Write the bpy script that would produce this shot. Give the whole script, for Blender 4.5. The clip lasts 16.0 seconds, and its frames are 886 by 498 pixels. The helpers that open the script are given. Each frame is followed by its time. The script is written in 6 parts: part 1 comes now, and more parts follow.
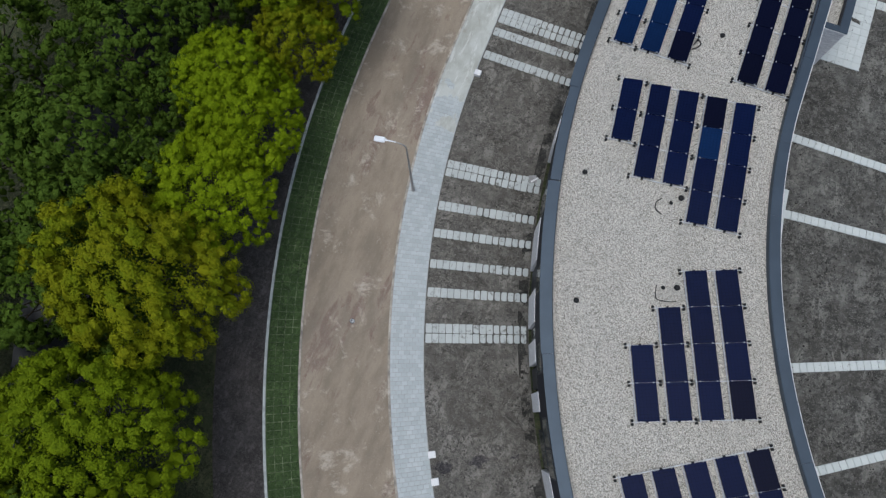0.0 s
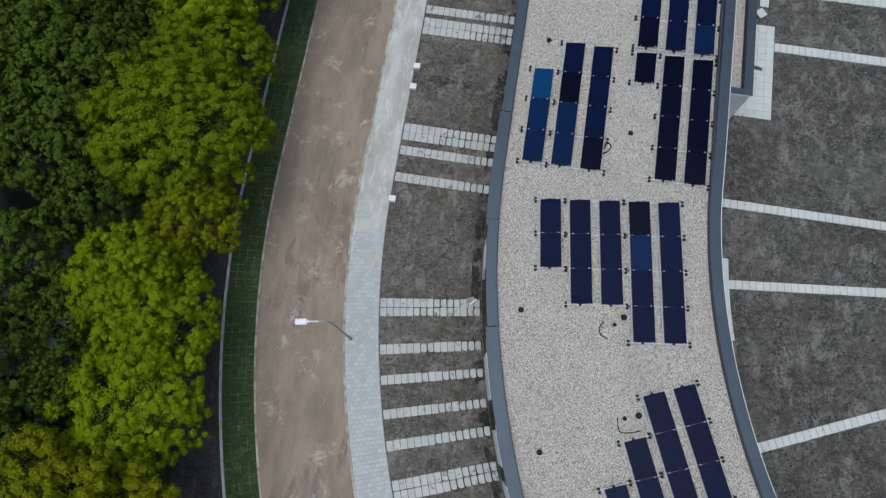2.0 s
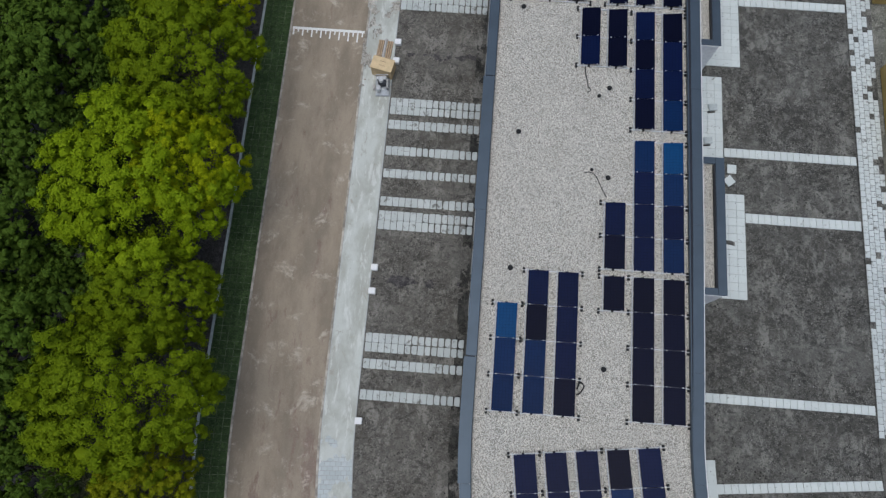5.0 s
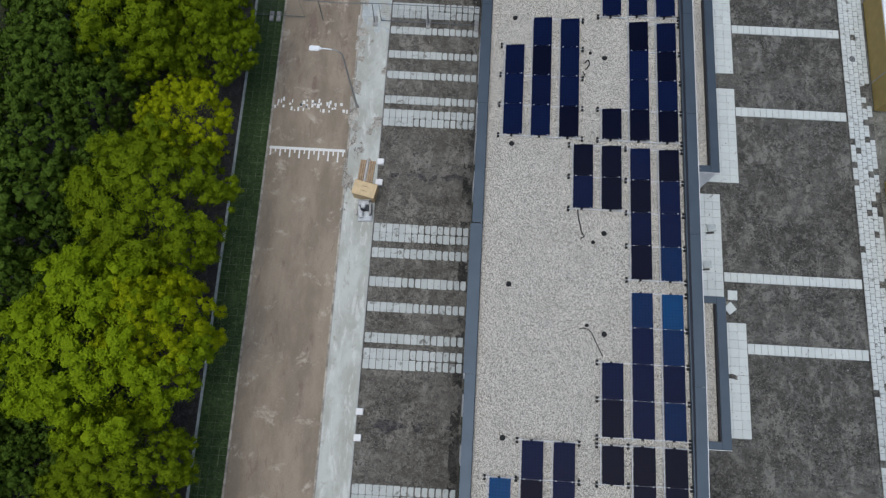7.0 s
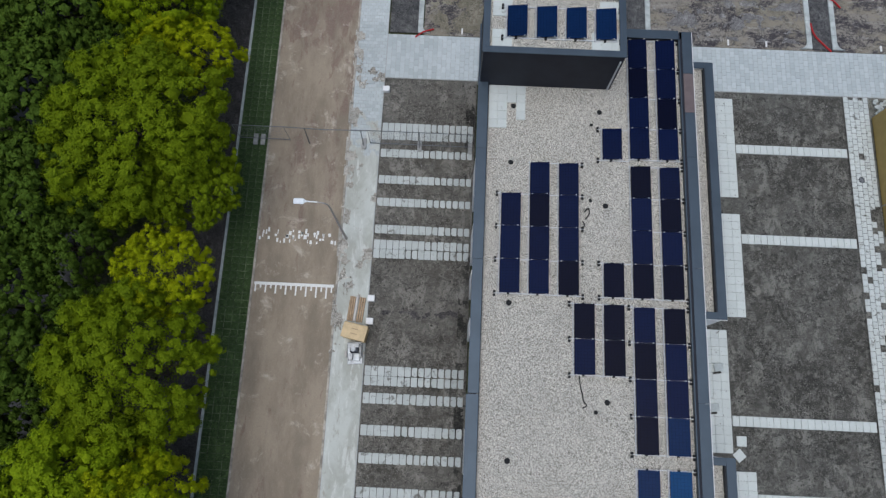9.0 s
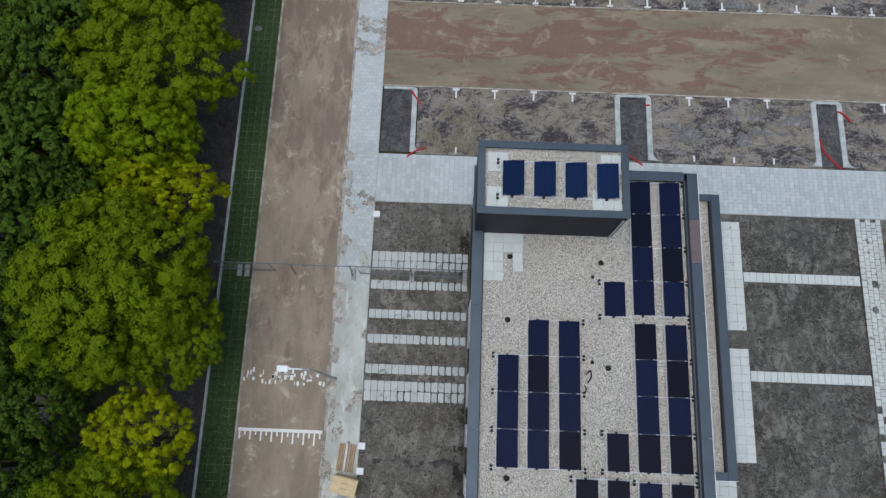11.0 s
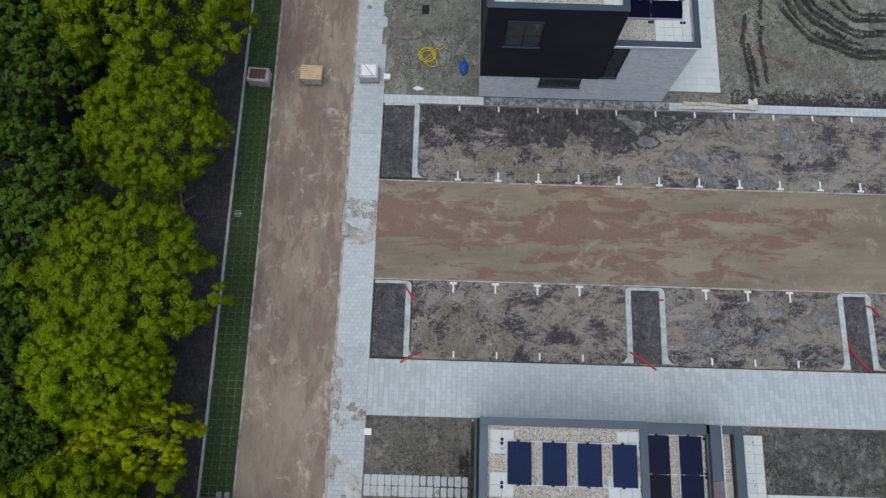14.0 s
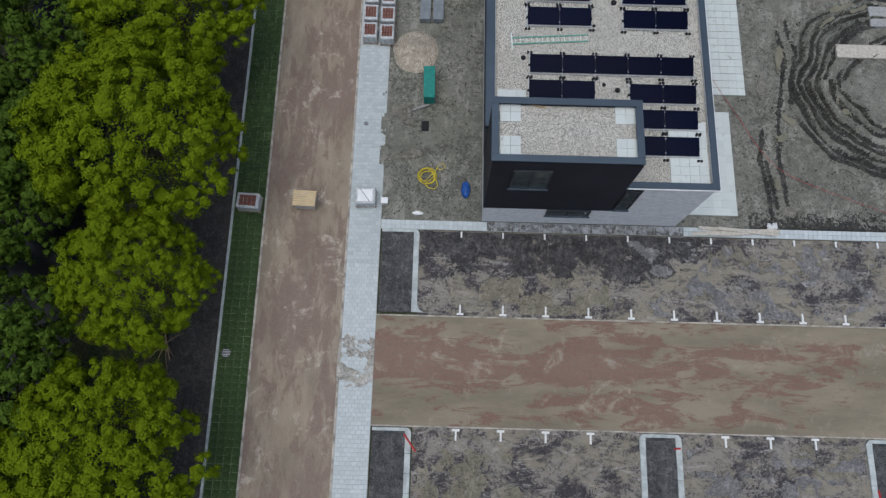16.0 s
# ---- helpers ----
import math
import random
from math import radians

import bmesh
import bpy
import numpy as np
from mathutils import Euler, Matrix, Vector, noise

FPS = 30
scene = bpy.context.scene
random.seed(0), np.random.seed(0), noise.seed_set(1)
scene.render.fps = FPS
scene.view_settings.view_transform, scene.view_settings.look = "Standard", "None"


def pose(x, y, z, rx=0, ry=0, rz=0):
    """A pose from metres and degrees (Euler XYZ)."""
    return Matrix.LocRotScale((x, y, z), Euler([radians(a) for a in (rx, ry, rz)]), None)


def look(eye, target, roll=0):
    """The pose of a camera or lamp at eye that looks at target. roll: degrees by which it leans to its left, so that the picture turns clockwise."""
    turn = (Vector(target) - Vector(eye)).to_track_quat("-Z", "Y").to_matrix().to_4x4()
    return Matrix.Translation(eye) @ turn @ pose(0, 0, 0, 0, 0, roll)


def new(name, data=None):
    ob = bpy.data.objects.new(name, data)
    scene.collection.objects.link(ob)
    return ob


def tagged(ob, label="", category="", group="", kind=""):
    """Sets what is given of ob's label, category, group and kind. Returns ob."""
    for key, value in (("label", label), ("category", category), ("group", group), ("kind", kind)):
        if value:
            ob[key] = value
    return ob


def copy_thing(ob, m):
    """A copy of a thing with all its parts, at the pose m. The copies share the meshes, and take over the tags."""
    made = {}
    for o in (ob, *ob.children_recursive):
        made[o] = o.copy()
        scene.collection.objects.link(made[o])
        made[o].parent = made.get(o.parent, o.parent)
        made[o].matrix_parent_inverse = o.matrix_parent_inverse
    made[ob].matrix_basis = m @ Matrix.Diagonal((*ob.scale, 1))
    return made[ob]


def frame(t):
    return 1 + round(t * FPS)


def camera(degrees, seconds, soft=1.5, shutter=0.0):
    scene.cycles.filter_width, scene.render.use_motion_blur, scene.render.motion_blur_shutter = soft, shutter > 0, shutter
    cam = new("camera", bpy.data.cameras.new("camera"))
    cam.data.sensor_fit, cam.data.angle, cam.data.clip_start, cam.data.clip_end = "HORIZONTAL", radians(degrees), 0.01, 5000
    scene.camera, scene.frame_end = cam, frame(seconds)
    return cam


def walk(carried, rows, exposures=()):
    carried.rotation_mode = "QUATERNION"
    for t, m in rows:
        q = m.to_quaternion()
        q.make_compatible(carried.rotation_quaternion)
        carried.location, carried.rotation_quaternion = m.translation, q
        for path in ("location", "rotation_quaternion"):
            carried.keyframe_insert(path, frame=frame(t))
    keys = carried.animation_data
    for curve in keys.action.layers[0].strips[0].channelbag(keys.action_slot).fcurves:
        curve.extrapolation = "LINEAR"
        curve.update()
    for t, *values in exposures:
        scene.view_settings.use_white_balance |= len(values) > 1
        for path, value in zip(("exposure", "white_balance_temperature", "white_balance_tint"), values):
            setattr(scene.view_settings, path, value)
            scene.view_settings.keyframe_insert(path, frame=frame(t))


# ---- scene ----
cam = camera(66.7, 16.0, 1.32)
PATH = [
    (0, (0.101, 0.102, 38.6), (-0.106, 0.558, 36.663), -3.2),
    (0.5, (-0.229, 2.129, 38.624), (-0.409, 2.595, 36.687), -3.5),
    (1, (-0.43, 4.153, 38.616), (-0.583, 4.63, 36.68), -3.5),
    (1.5, (-0.582, 6.273, 38.634), (-0.703, 6.755, 36.697), -3.2),
    (2, (-0.647, 8.313, 38.713), (-0.746, 8.801, 36.776), -2.5),
    (2.5, (-0.609, 10.402, 38.878), (-0.699, 10.892, 36.942), -2.4),
    (3, (-0.639, 12.521, 39.053), (-0.718, 13.011, 37.115), -2.1),
    (3.5, (-0.841, 14.708, 39.259), (-0.905, 15.195, 37.321), -1.1),
    (4, (-0.953, 16.903, 39.488), (-1.01, 17.388, 37.549), -1.0),
    (6.3, (-1.256, 26.607, 39.714), (-1.294, 27.095, 37.775), -1.0),
    (6.5, (-1.276, 27.463, 39.699), (-1.309, 27.948, 37.759), -0.5),
    (7, (-1.327, 29.636, 39.664), (-1.357, 30.117, 37.723), -0.3),
    (7.5, (-1.348, 31.703, 39.639), (-1.377, 32.187, 37.698), -0.3),
    (8, (-1.42, 33.809, 39.673), (-1.446, 34.295, 37.733), -0.1),
    (8.5, (-1.53, 35.975, 39.733), (-1.552, 36.459, 37.792), 0.2),
    (9, (-1.62, 38.051, 39.755), (-1.639, 38.54, 37.816), 0.4),
    (9.2, (-1.665, 38.85, 39.744), (-1.682, 39.343, 37.805), 0.6),
    (11.3, (-1.741, 47.632, 39.76), (-1.752, 48.127, 37.822), 0.7),
    (11.5, (-1.771, 48.492, 39.726), (-1.78, 48.987, 37.788), 0.8),
    (12, (-1.802, 50.655, 39.634), (-1.809, 51.149, 37.696), 1.1),
    (12.5, (-1.859, 52.909, 39.671), (-1.864, 53.398, 37.731), 1.2),
    (13, (-1.866, 55.064, 39.617), (-1.874, 55.553, 37.678), 0.9),
    (13.5, (-2.072, 57.246, 39.634), (-2.075, 57.732, 37.694), 1.4),
    (14, (-2.21, 59.314, 39.503), (-2.21, 59.803, 37.564), 1.7),
    (14.5, (-2.229, 61.225, 39.36), (-2.233, 61.724, 37.423), 1.4),
    (15, (-2.314, 63.273, 39.235), (-2.318, 63.777, 37.3), 1.4),
    (15.5, (-2.38, 65.373, 39.144), (-2.384, 65.879, 37.209), 1.3),
    (16, (-2.471, 67.264, 38.98), (-2.473, 67.779, 37.047), 1.3),
]
walk(cam, [(t, look(eye, target, roll)) for t, eye, target, roll in PATH],
     exposures=[(0.0, 0.22, 6130, 5.5), (16.0, 0.22, 6130, 5.5)])

# ---- light ----
world = bpy.data.worlds.new("sky")
scene.world = world
world.use_nodes = True
wn = world.node_tree
sky = wn.nodes.new("ShaderNodeTexSky")
sky.sky_type, sky.sun_disc = "NISHITA", False
sky.sun_elevation, sky.sun_rotation = radians(80), radians(225)
sky.air_density, sky.dust_density, sky.ozone_density = 1.0, 4.0, 1.0
wn.links.new(sky.outputs[0], wn.nodes["Background"].inputs[0])
wn.nodes["Background"].inputs[1].default_value = 0.09
sun = new("sun", bpy.data.lights.new("sun", "SUN"))
sun.data.energy, sun.data.angle, sun.data.color = 1.25, radians(60), (0.97, 0.97, 1.0)
sun.matrix_world = look((0, 0, 60), (-math.sin(radians(225)) * 10.6, -math.cos(radians(225)) * 10.6, 0))


# ---- materials ----
def rgb(c):
    return (*c, 1.0)


class Mat:
    """A node material with short helpers."""

    def __init__(self, name, rough=0.8, metal=0.0, spec=0.4):
        self.m = bpy.data.materials.new(name)
        self.m.use_nodes = True
        self.t = self.m.node_tree
        self.b = self.t.nodes["Principled BSDF"]
        self.b.inputs["Roughness"].default_value = rough
        self.b.inputs["Metallic"].default_value = metal
        self.b.inputs["Specular IOR Level"].default_value = spec
        self.co = self.t.nodes.new("ShaderNodeTexCoord").outputs["Object"]

    def put(self, v, sock):
        if isinstance(v, (int, float)):
            sock.default_value = v
        elif isinstance(v, tuple):
            sock.default_value = rgb(v) if len(sock.default_value) == 4 else v
        else:
            self.t.links.new(v, sock)

    def scaled(self, s):
        n = self.t.nodes.new("ShaderNodeMapping")
        n.inputs["Scale"].default_value = s if isinstance(s, tuple) else (s, s, s)
        self.t.links.new(self.co, n.inputs[0])
        return n.outputs[0]

    def noise(self, scale, detail=5.0, rough=0.6, stretch=None, dist=0.0):
        n = self.t.nodes.new("ShaderNodeTexNoise")
        n.inputs["Scale"].default_value, n.inputs["Detail"].default_value = scale, detail
        n.inputs["Roughness"].default_value, n.inputs["Distortion"].default_value = rough, dist
        self.t.links.new(self.scaled(stretch) if stretch else self.co, n.inputs["Vector"])
        return n.outputs["Fac"]

    def cells(self, scale, colour=False, stretch=None):
        n = self.t.nodes.new("ShaderNodeTexVoronoi")
        n.inputs["Scale"].default_value = scale
        self.t.links.new(self.scaled(stretch) if stretch else self.co, n.inputs["Vector"])
        return n.outputs["Color" if colour else "Distance"]

    def ramp(self, f, lo, hi):
        n = self.t.nodes.new("ShaderNodeMapRange")
        n.interpolation_type = "SMOOTHSTEP"
        n.inputs[1].default_value, n.inputs[2].default_value = lo, hi
        self.t.links.new(f, n.inputs[0])
        return n.outputs[0]

    def grey(self, c):
        n = self.t.nodes.new("ShaderNodeRGBToBW")
        self.t.links.new(c, n.inputs[0])
        return n.outputs[0]

    def mix(self, f, a, b, how="MIX"):
        n = self.t.nodes.new("ShaderNodeMix")
        n.data_type, n.blend_type = "RGBA", how
        self.put(f, n.inputs[0]), self.put(a, n.inputs[6]), self.put(b, n.inputs[7])
        return n.outputs[2]

    def math(self, op, a, b=0.0):
        n = self.t.nodes.new("ShaderNodeMath")
        n.operation = op
        self.put(a, n.inputs[0]), self.put(b, n.inputs[1])
        return n.outputs[0]

    def random(self):
        return self.t.nodes.new("ShaderNodeObjectInfo").outputs["Random"]

    def island(self):
        return self.t.nodes.new("ShaderNodeNewGeometry").outputs["Random Per Island"]

    def done(self, colour, bump=None, strength=0.5, depth=0.02, rough=None):
        self.put(colour, self.b.inputs["Base Color"])
        if bump is not None:
            n = self.t.nodes.new("ShaderNodeBump")
            n.inputs["Strength"].default_value, n.inputs["Distance"].default_value = strength, depth
            self.t.links.new(bump, n.inputs["Height"])
            self.t.links.new(n.outputs[0], self.b.inputs["Normal"])
        if rough is not None:
            self.put(rough, self.b.inputs["Roughness"])
        return self.m


def plain(name, c, rough=0.7, metal=0.0, vary=0.25, scale=6.0, spec=0.4):
    m = Mat(name, rough, metal, spec)
    dark = tuple(v * (1 - vary) for v in c)
    f = m.noise(scale, 6)
    return m.done(m.mix(m.ramp(f, 0.3, 0.7), dark, c), m.noise(scale * 12, 3), 0.15, 0.004)


def earth(name, dark, mid, light, wet=0.5, scale=1.0, relief=0.11):
    """Bare, wet, trodden soil: crumbly stretches, smoothed stretches, pale scrapes and pebbles."""
    m = Mat(name, 0.85)
    big, fine = m.noise(0.35 * scale, 6, 0.62), m.noise(3.0 * scale, 11, 0.78, dist=0.25)
    clods, crumbs = m.noise(8 * scale, 8, 0.75, dist=0.3), m.noise(24 * scale, 3, 0.6)
    loose = m.ramp(m.noise(0.55 * scale, 8, 0.7, (1.0, 1.0, 2.0), 0.3), 0.42, 0.58)
    where = m.ramp(m.noise(0.7 * scale, 4, 0.6, (1.3, 1.3, 3.0)), 0.42, 0.56)
    scrape = m.math("MULTIPLY", m.ramp(m.noise(1.5 * scale, 10, 0.74, (1.35, 0.6, 1.0), 0.5), 0.51, 0.555), where)
    c = m.mix(m.ramp(big, 0.35, 0.65), dark, mid)
    c = m.mix(m.math("MULTIPLY", m.ramp(fine, 0.49, 0.57), 0.62), c, light)
    c = m.mix(m.math("MULTIPLY", scrape, 0.65), c, tuple(min(1.0, v * 1.35) for v in light))
    # shade of grooves, in the colour only; this noise is not in the bump
    groove_shade = m.ramp(m.noise(2.1 * scale, 9, 0.72, (0.8, 1.3, 1.0), 0.6), 0.55, 0.60)
    c = m.mix(m.math("MULTIPLY", groove_shade, 0.7), c, tuple(v * 0.5 for v in dark))
    c = m.mix(m.math("MULTIPLY", m.ramp(clods, 0.51, 0.57), m.math("ADD", 0.28, m.math("MULTIPLY", loose, 0.65))), c, tuple(v * 0.55 for v in dark))
    c = m.mix(m.math("MULTIPLY", m.ramp(crumbs, 0.59, 0.66), m.math("ADD", 0.3, m.math("MULTIPLY", loose, 0.6))), c, tuple(min(1.0, v * 1.5) for v in light))
    # shaded creases and lit ridges, painted in without any relief of their own
    n = m.noise(2.6 * scale, 4, 0.6, (1.2, 0.8, 1.0), 1.4)
    crease_shade = m.math("SUBTRACT", 1.0, m.ramp(m.math("ABSOLUTE", m.math("SUBTRACT", n, 0.5)), 0.004, 0.026))
    c = m.mix(m.math("MULTIPLY", crease_shade, m.math("MULTIPLY", loose, 0.7)), c, tuple(v * 0.5 for v in dark))
    n = m.noise(3.4 * scale, 4, 0.6, (0.8, 1.2, 1.0), 1.6)
    ridge_light = m.math("SUBTRACT", 1.0, m.ramp(m.math("ABSOLUTE", m.math("SUBTRACT", n, 0.5)), 0.004, 0.022))
    c = m.mix(m.math("MULTIPLY", ridge_light, m.math("MULTIPLY", where, 0.55)), c, tuple(min(1.0, v * 1.25) for v in light))
    h = m.math("ADD", m.math("ADD", fine, m.math("MULTIPLY", clods, 0.8)), m.math("MULTIPLY", crumbs, 0.3))
    return m.done(c, h, 1.0, relief, m.math("SUBTRACT", 0.95, m.math("MULTIPLY", m.ramp(big, 0.4, 0.7), wet)))


def roof_gravel():
    """Loose river pebbles, grey, beige and brown, with dark gaps."""
    m = Mat("roof_gravel", 0.9)
    a, b = m.grey(m.cells(36, True)), m.grey(m.cells(25, True))
    patch = m.noise(0.45, 5)
    c = m.mix(m.ramp(a, 0.22, 0.78), (0.14, 0.126, 0.10), (0.81, 0.77, 0.685))
    c = m.mix(m.math("MULTIPLY", m.ramp(b, 0.45, 0.85), 0.5), c, (0.77, 0.735, 0.65))
    c = m.mix(m.math("MULTIPLY", m.ramp(m.cells(36), 0.5, 0.8), 0.4), c, (0.14, 0.13, 0.11))
    c = m.mix(m.math("MULTIPLY", m.ramp(patch, 0.45, 0.7), 0.22), c, (0.36, 0.33, 0.28))
    return m.done(c, m.cells(36), 1.0, 0.03)


def tile_mat(name, light, dark, dirt, stain=0.55):
    """Concrete paving; each piece differs a little, with mud washed over it."""
    m = Mat(name, 0.75)
    m.co = m.t.nodes.new("ShaderNodeNewGeometry").outputs["Position"]
    f = m.math("ADD", m.math("MULTIPLY", m.random(), 0.45), m.math("MULTIPLY", m.island(), 0.55))
    c = m.mix(f, dark, light)
    c = m.mix(m.math("MULTIPLY", m.ramp(m.noise(7, 5), 0.4, 0.75), 0.3), c, dark)
    c = m.mix(m.math("MULTIPLY", m.ramp(m.noise(2.4, 8, 0.7, dist=0.6), stain, stain + 0.12), 0.85), c, dirt)
    return m.done(c, m.noise(60, 3), 0.2, 0.004)


def street_mud(name, mud, silt, brick, brick_lo, brick_hi, stretch, thin=0.0):
    """Brick paving under drying mud: worn-through brick patches, pale scuffs, dark damp streaks."""
    m = Mat(name, 0.8)
    big = m.noise(0.22, 7, 0.6, stretch)
    fine = m.noise(1.3, 9, 0.72, stretch, 0.45)
    c = m.mix(m.ramp(m.noise(0.5, 7, 0.65, stretch), 0.36, 0.66), mud, tuple(v * 0.68 for v in mud))
    joints = m.t.nodes.new("ShaderNodeTexBrick")
    joints.inputs["Color1"].default_value, joints.inputs["Color2"].default_value = rgb(brick), rgb(tuple(v * 0.62 for v in brick))
    joints.inputs["Mortar"].default_value = rgb(tuple(v * 0.6 for v in mud))
    joints.inputs["Scale"].default_value, joints.inputs["Mortar Size"].default_value = 5.0, 0.05
    m.t.links.new(m.co, joints.inputs[0])
    f = m.math("ADD", m.math("MULTIPLY", big, 0.5), m.math("MULTIPLY", fine, 0.5))
    along = m.t.nodes.new("ShaderNodeSeparateXYZ")  # the mud thins out towards the far end of the street
    m.t.links.new(m.co, along.inputs[0])
    f = m.math("ADD", f, m.math("MULTIPLY", m.ramp(along.outputs[1], 44.0, 84.0), thin))
    c = m.mix(m.math("MULTIPLY", m.ramp(f, brick_lo, brick_hi), 0.85), c, joints.outputs[0])
    c = m.mix(m.math("MULTIPLY", m.ramp(m.noise(0.6, 10, 0.76, dist=0.4), 0.545, 0.66), 0.75), c, silt)
    c = m.mix(m.math("MULTIPLY", m.ramp(m.noise(9, 6, 0.75), 0.5, 0.72), 0.4), c, tuple(v * 0.6 for v in mud))
    c = m.mix(m.math("MULTIPLY", m.ramp(m.noise(17, 4, 0.7), 0.58, 0.74), 0.45), c, silt)
    return m.done(c, m.noise(5, 8, 0.75), 0.7, 0.04, m.math("SUBTRACT", 0.92, m.math("MULTIPLY", m.ramp(big, 0.4, 0.7), 0.35)))


def leaf_mat(name, a, b, c):
    m = Mat(name, 0.6, spec=0.04)
    col = m.mix(m.ramp(m.island(), -0.5, 1.5), a, b)
    col = m.mix(m.ramp(m.noise(0.55, 3), 0.42, 0.68), col, c)
    m.b.inputs["Subsurface Weight"].default_value = 0.0
    tr = m.t.nodes.new("ShaderNodeBsdfTranslucent")
    m.put(col, tr.inputs[0])
    ms = m.t.nodes.new("ShaderNodeMixShader")
    ms.inputs[0].default_value = 0.12
    out = m.t.nodes["Material Output"]
    m.t.links.new(m.b.outputs[0], ms.inputs[1]), m.t.links.new(tr.outputs[0], ms.inputs[2])
    m.t.links.new(ms.outputs[0], out.inputs[0])
    return m.done(col)


def panel_mat(name, a, b):
    """Solar cells under glass; modules of one batch differ a little."""
    m = Mat(name, 0.14, spec=0.03)
    c = m.mix(m.random(), a, b)
    c = m.mix(m.math("MULTIPLY", m.ramp(m.noise(0.9, 3), 0.4, 0.7), 0.25), c, tuple(v * 1.5 for v in b))
    grid = m.t.nodes.new("ShaderNodeTexBrick")
    grid.offset = 0.0
    grid.inputs["Color1"].default_value = grid.inputs["Color2"].default_value = (1, 1, 1, 1)
    grid.inputs["Mortar"].default_value = (0.55, 0.55, 0.6, 1)
    grid.inputs["Scale"].default_value, grid.inputs["Mortar Size"].default_value = 1.0, 0.006
    grid.inputs["Brick Width"].default_value, grid.inputs["Row Height"].default_value = 0.16, 0.16
    m.t.links.new(m.co, grid.inputs[0])
    return m.done(m.mix(1.0, c, grid.outputs[0], "MULTIPLY"))


def brick_wall(name, light, dark):
    m = Mat(name, 0.85)
    row = m.noise(1.0, 4, 0.7, (3.0, 3.0, 18.0))
    c = m.mix(m.ramp(row, 0.32, 0.68), dark, light)
    c = m.mix(m.math("MULTIPLY", m.ramp(m.noise(0.8, 5), 0.45, 0.8), 0.3), c, dark)
    return m.done(c, row, 0.5, 0.01)


def clod_mat(name, dark, mid, pale):
    """Loose clods and stones, most dark, a few pale."""
    m = Mat(name, 0.9)
    f = m.island()
    c = m.mix(m.ramp(f, 0.2, 0.85), dark, mid)
    return m.done(m.mix(m.ramp(f, 0.93, 0.97), c, pale), m.noise(40, 3), 0.3, 0.01)


def silt_mat():
    """Pale wet silt dried on paving: grey pools, white streaks drawn out along the walk, brown smears."""
    m = Mat("silt_film", 0.75)
    c = m.mix(m.ramp(m.noise(0.5, 7, 0.65, (1.4, 0.7, 1.0), 0.4), 0.36, 0.62), (0.37, 0.375, 0.335), (0.50, 0.52, 0.485))
    c = m.mix(m.math("MULTIPLY", m.ramp(m.noise(1.1, 9, 0.72, (2.2, 0.5, 1.0), 0.5), 0.53, 0.62), 0.7), c, (0.60, 0.615, 0.585))
    c = m.mix(m.math("MULTIPLY", m.ramp(m.noise(0.9, 9, 0.75, (1.2, 0.7, 1.0), 0.8), 0.57, 0.66), 0.7), c, (0.31, 0.29, 0.245))
    c = m.mix(m.math("MULTIPLY", m.ramp(m.noise(9, 5, 0.7), 0.5, 0.75), 0.25), c, (0.34, 0.34, 0.31))
    return m.done(c, m.noise(6, 6, 0.7), 0.4, 0.02)


def bay_dirt():
    """Parking bays not yet paved: black sand, tan silt, pale scraped streaks."""
    m = Mat("bay_dirt", 0.9)
    a, b, fine = m.noise(0.7, 9, 0.74, (0.75, 1.0, 1.0), 0.5), m.noise(0.30, 8, 0.68, (0.8, 1.2, 1.0), 0.3), m.noise(6.5, 9, 0.8)
    f = m.math("ADD", m.math("MULTIPLY", a, 0.55), m.math("MULTIPLY", fine, 0.45))
    c = m.mix(m.ramp(f, 0.465, 0.535), (0.042, 0.037, 0.042), (0.245, 0.222, 0.190))
    c = m.mix(m.math("MULTIPLY", m.ramp(b, 0.50, 0.58), 0.85), c, (0.255, 0.226, 0.172))
    c = m.mix(m.math("MULTIPLY", m.ramp(m.noise(1.4, 11, 0.82, (0.4, 1.8, 1.0)), 0.53, 0.63), 0.7), c, (0.40, 0.385, 0.36))
    c = m.mix(m.math("MULTIPLY", m.ramp(m.noise(1.3, 11, 0.82, (0.7, 1.2, 2.0), 0.6), 0.52, 0.58), 0.75), c, (0.058, 0.052, 0.056))
    c = m.mix(m.math("MULTIPLY", m.ramp(m.noise(11, 5, 0.7), 0.56, 0.66), 0.4), c, (0.34, 0.32, 0.29))
    return m.done(c, fine, 1.0, 0.06)


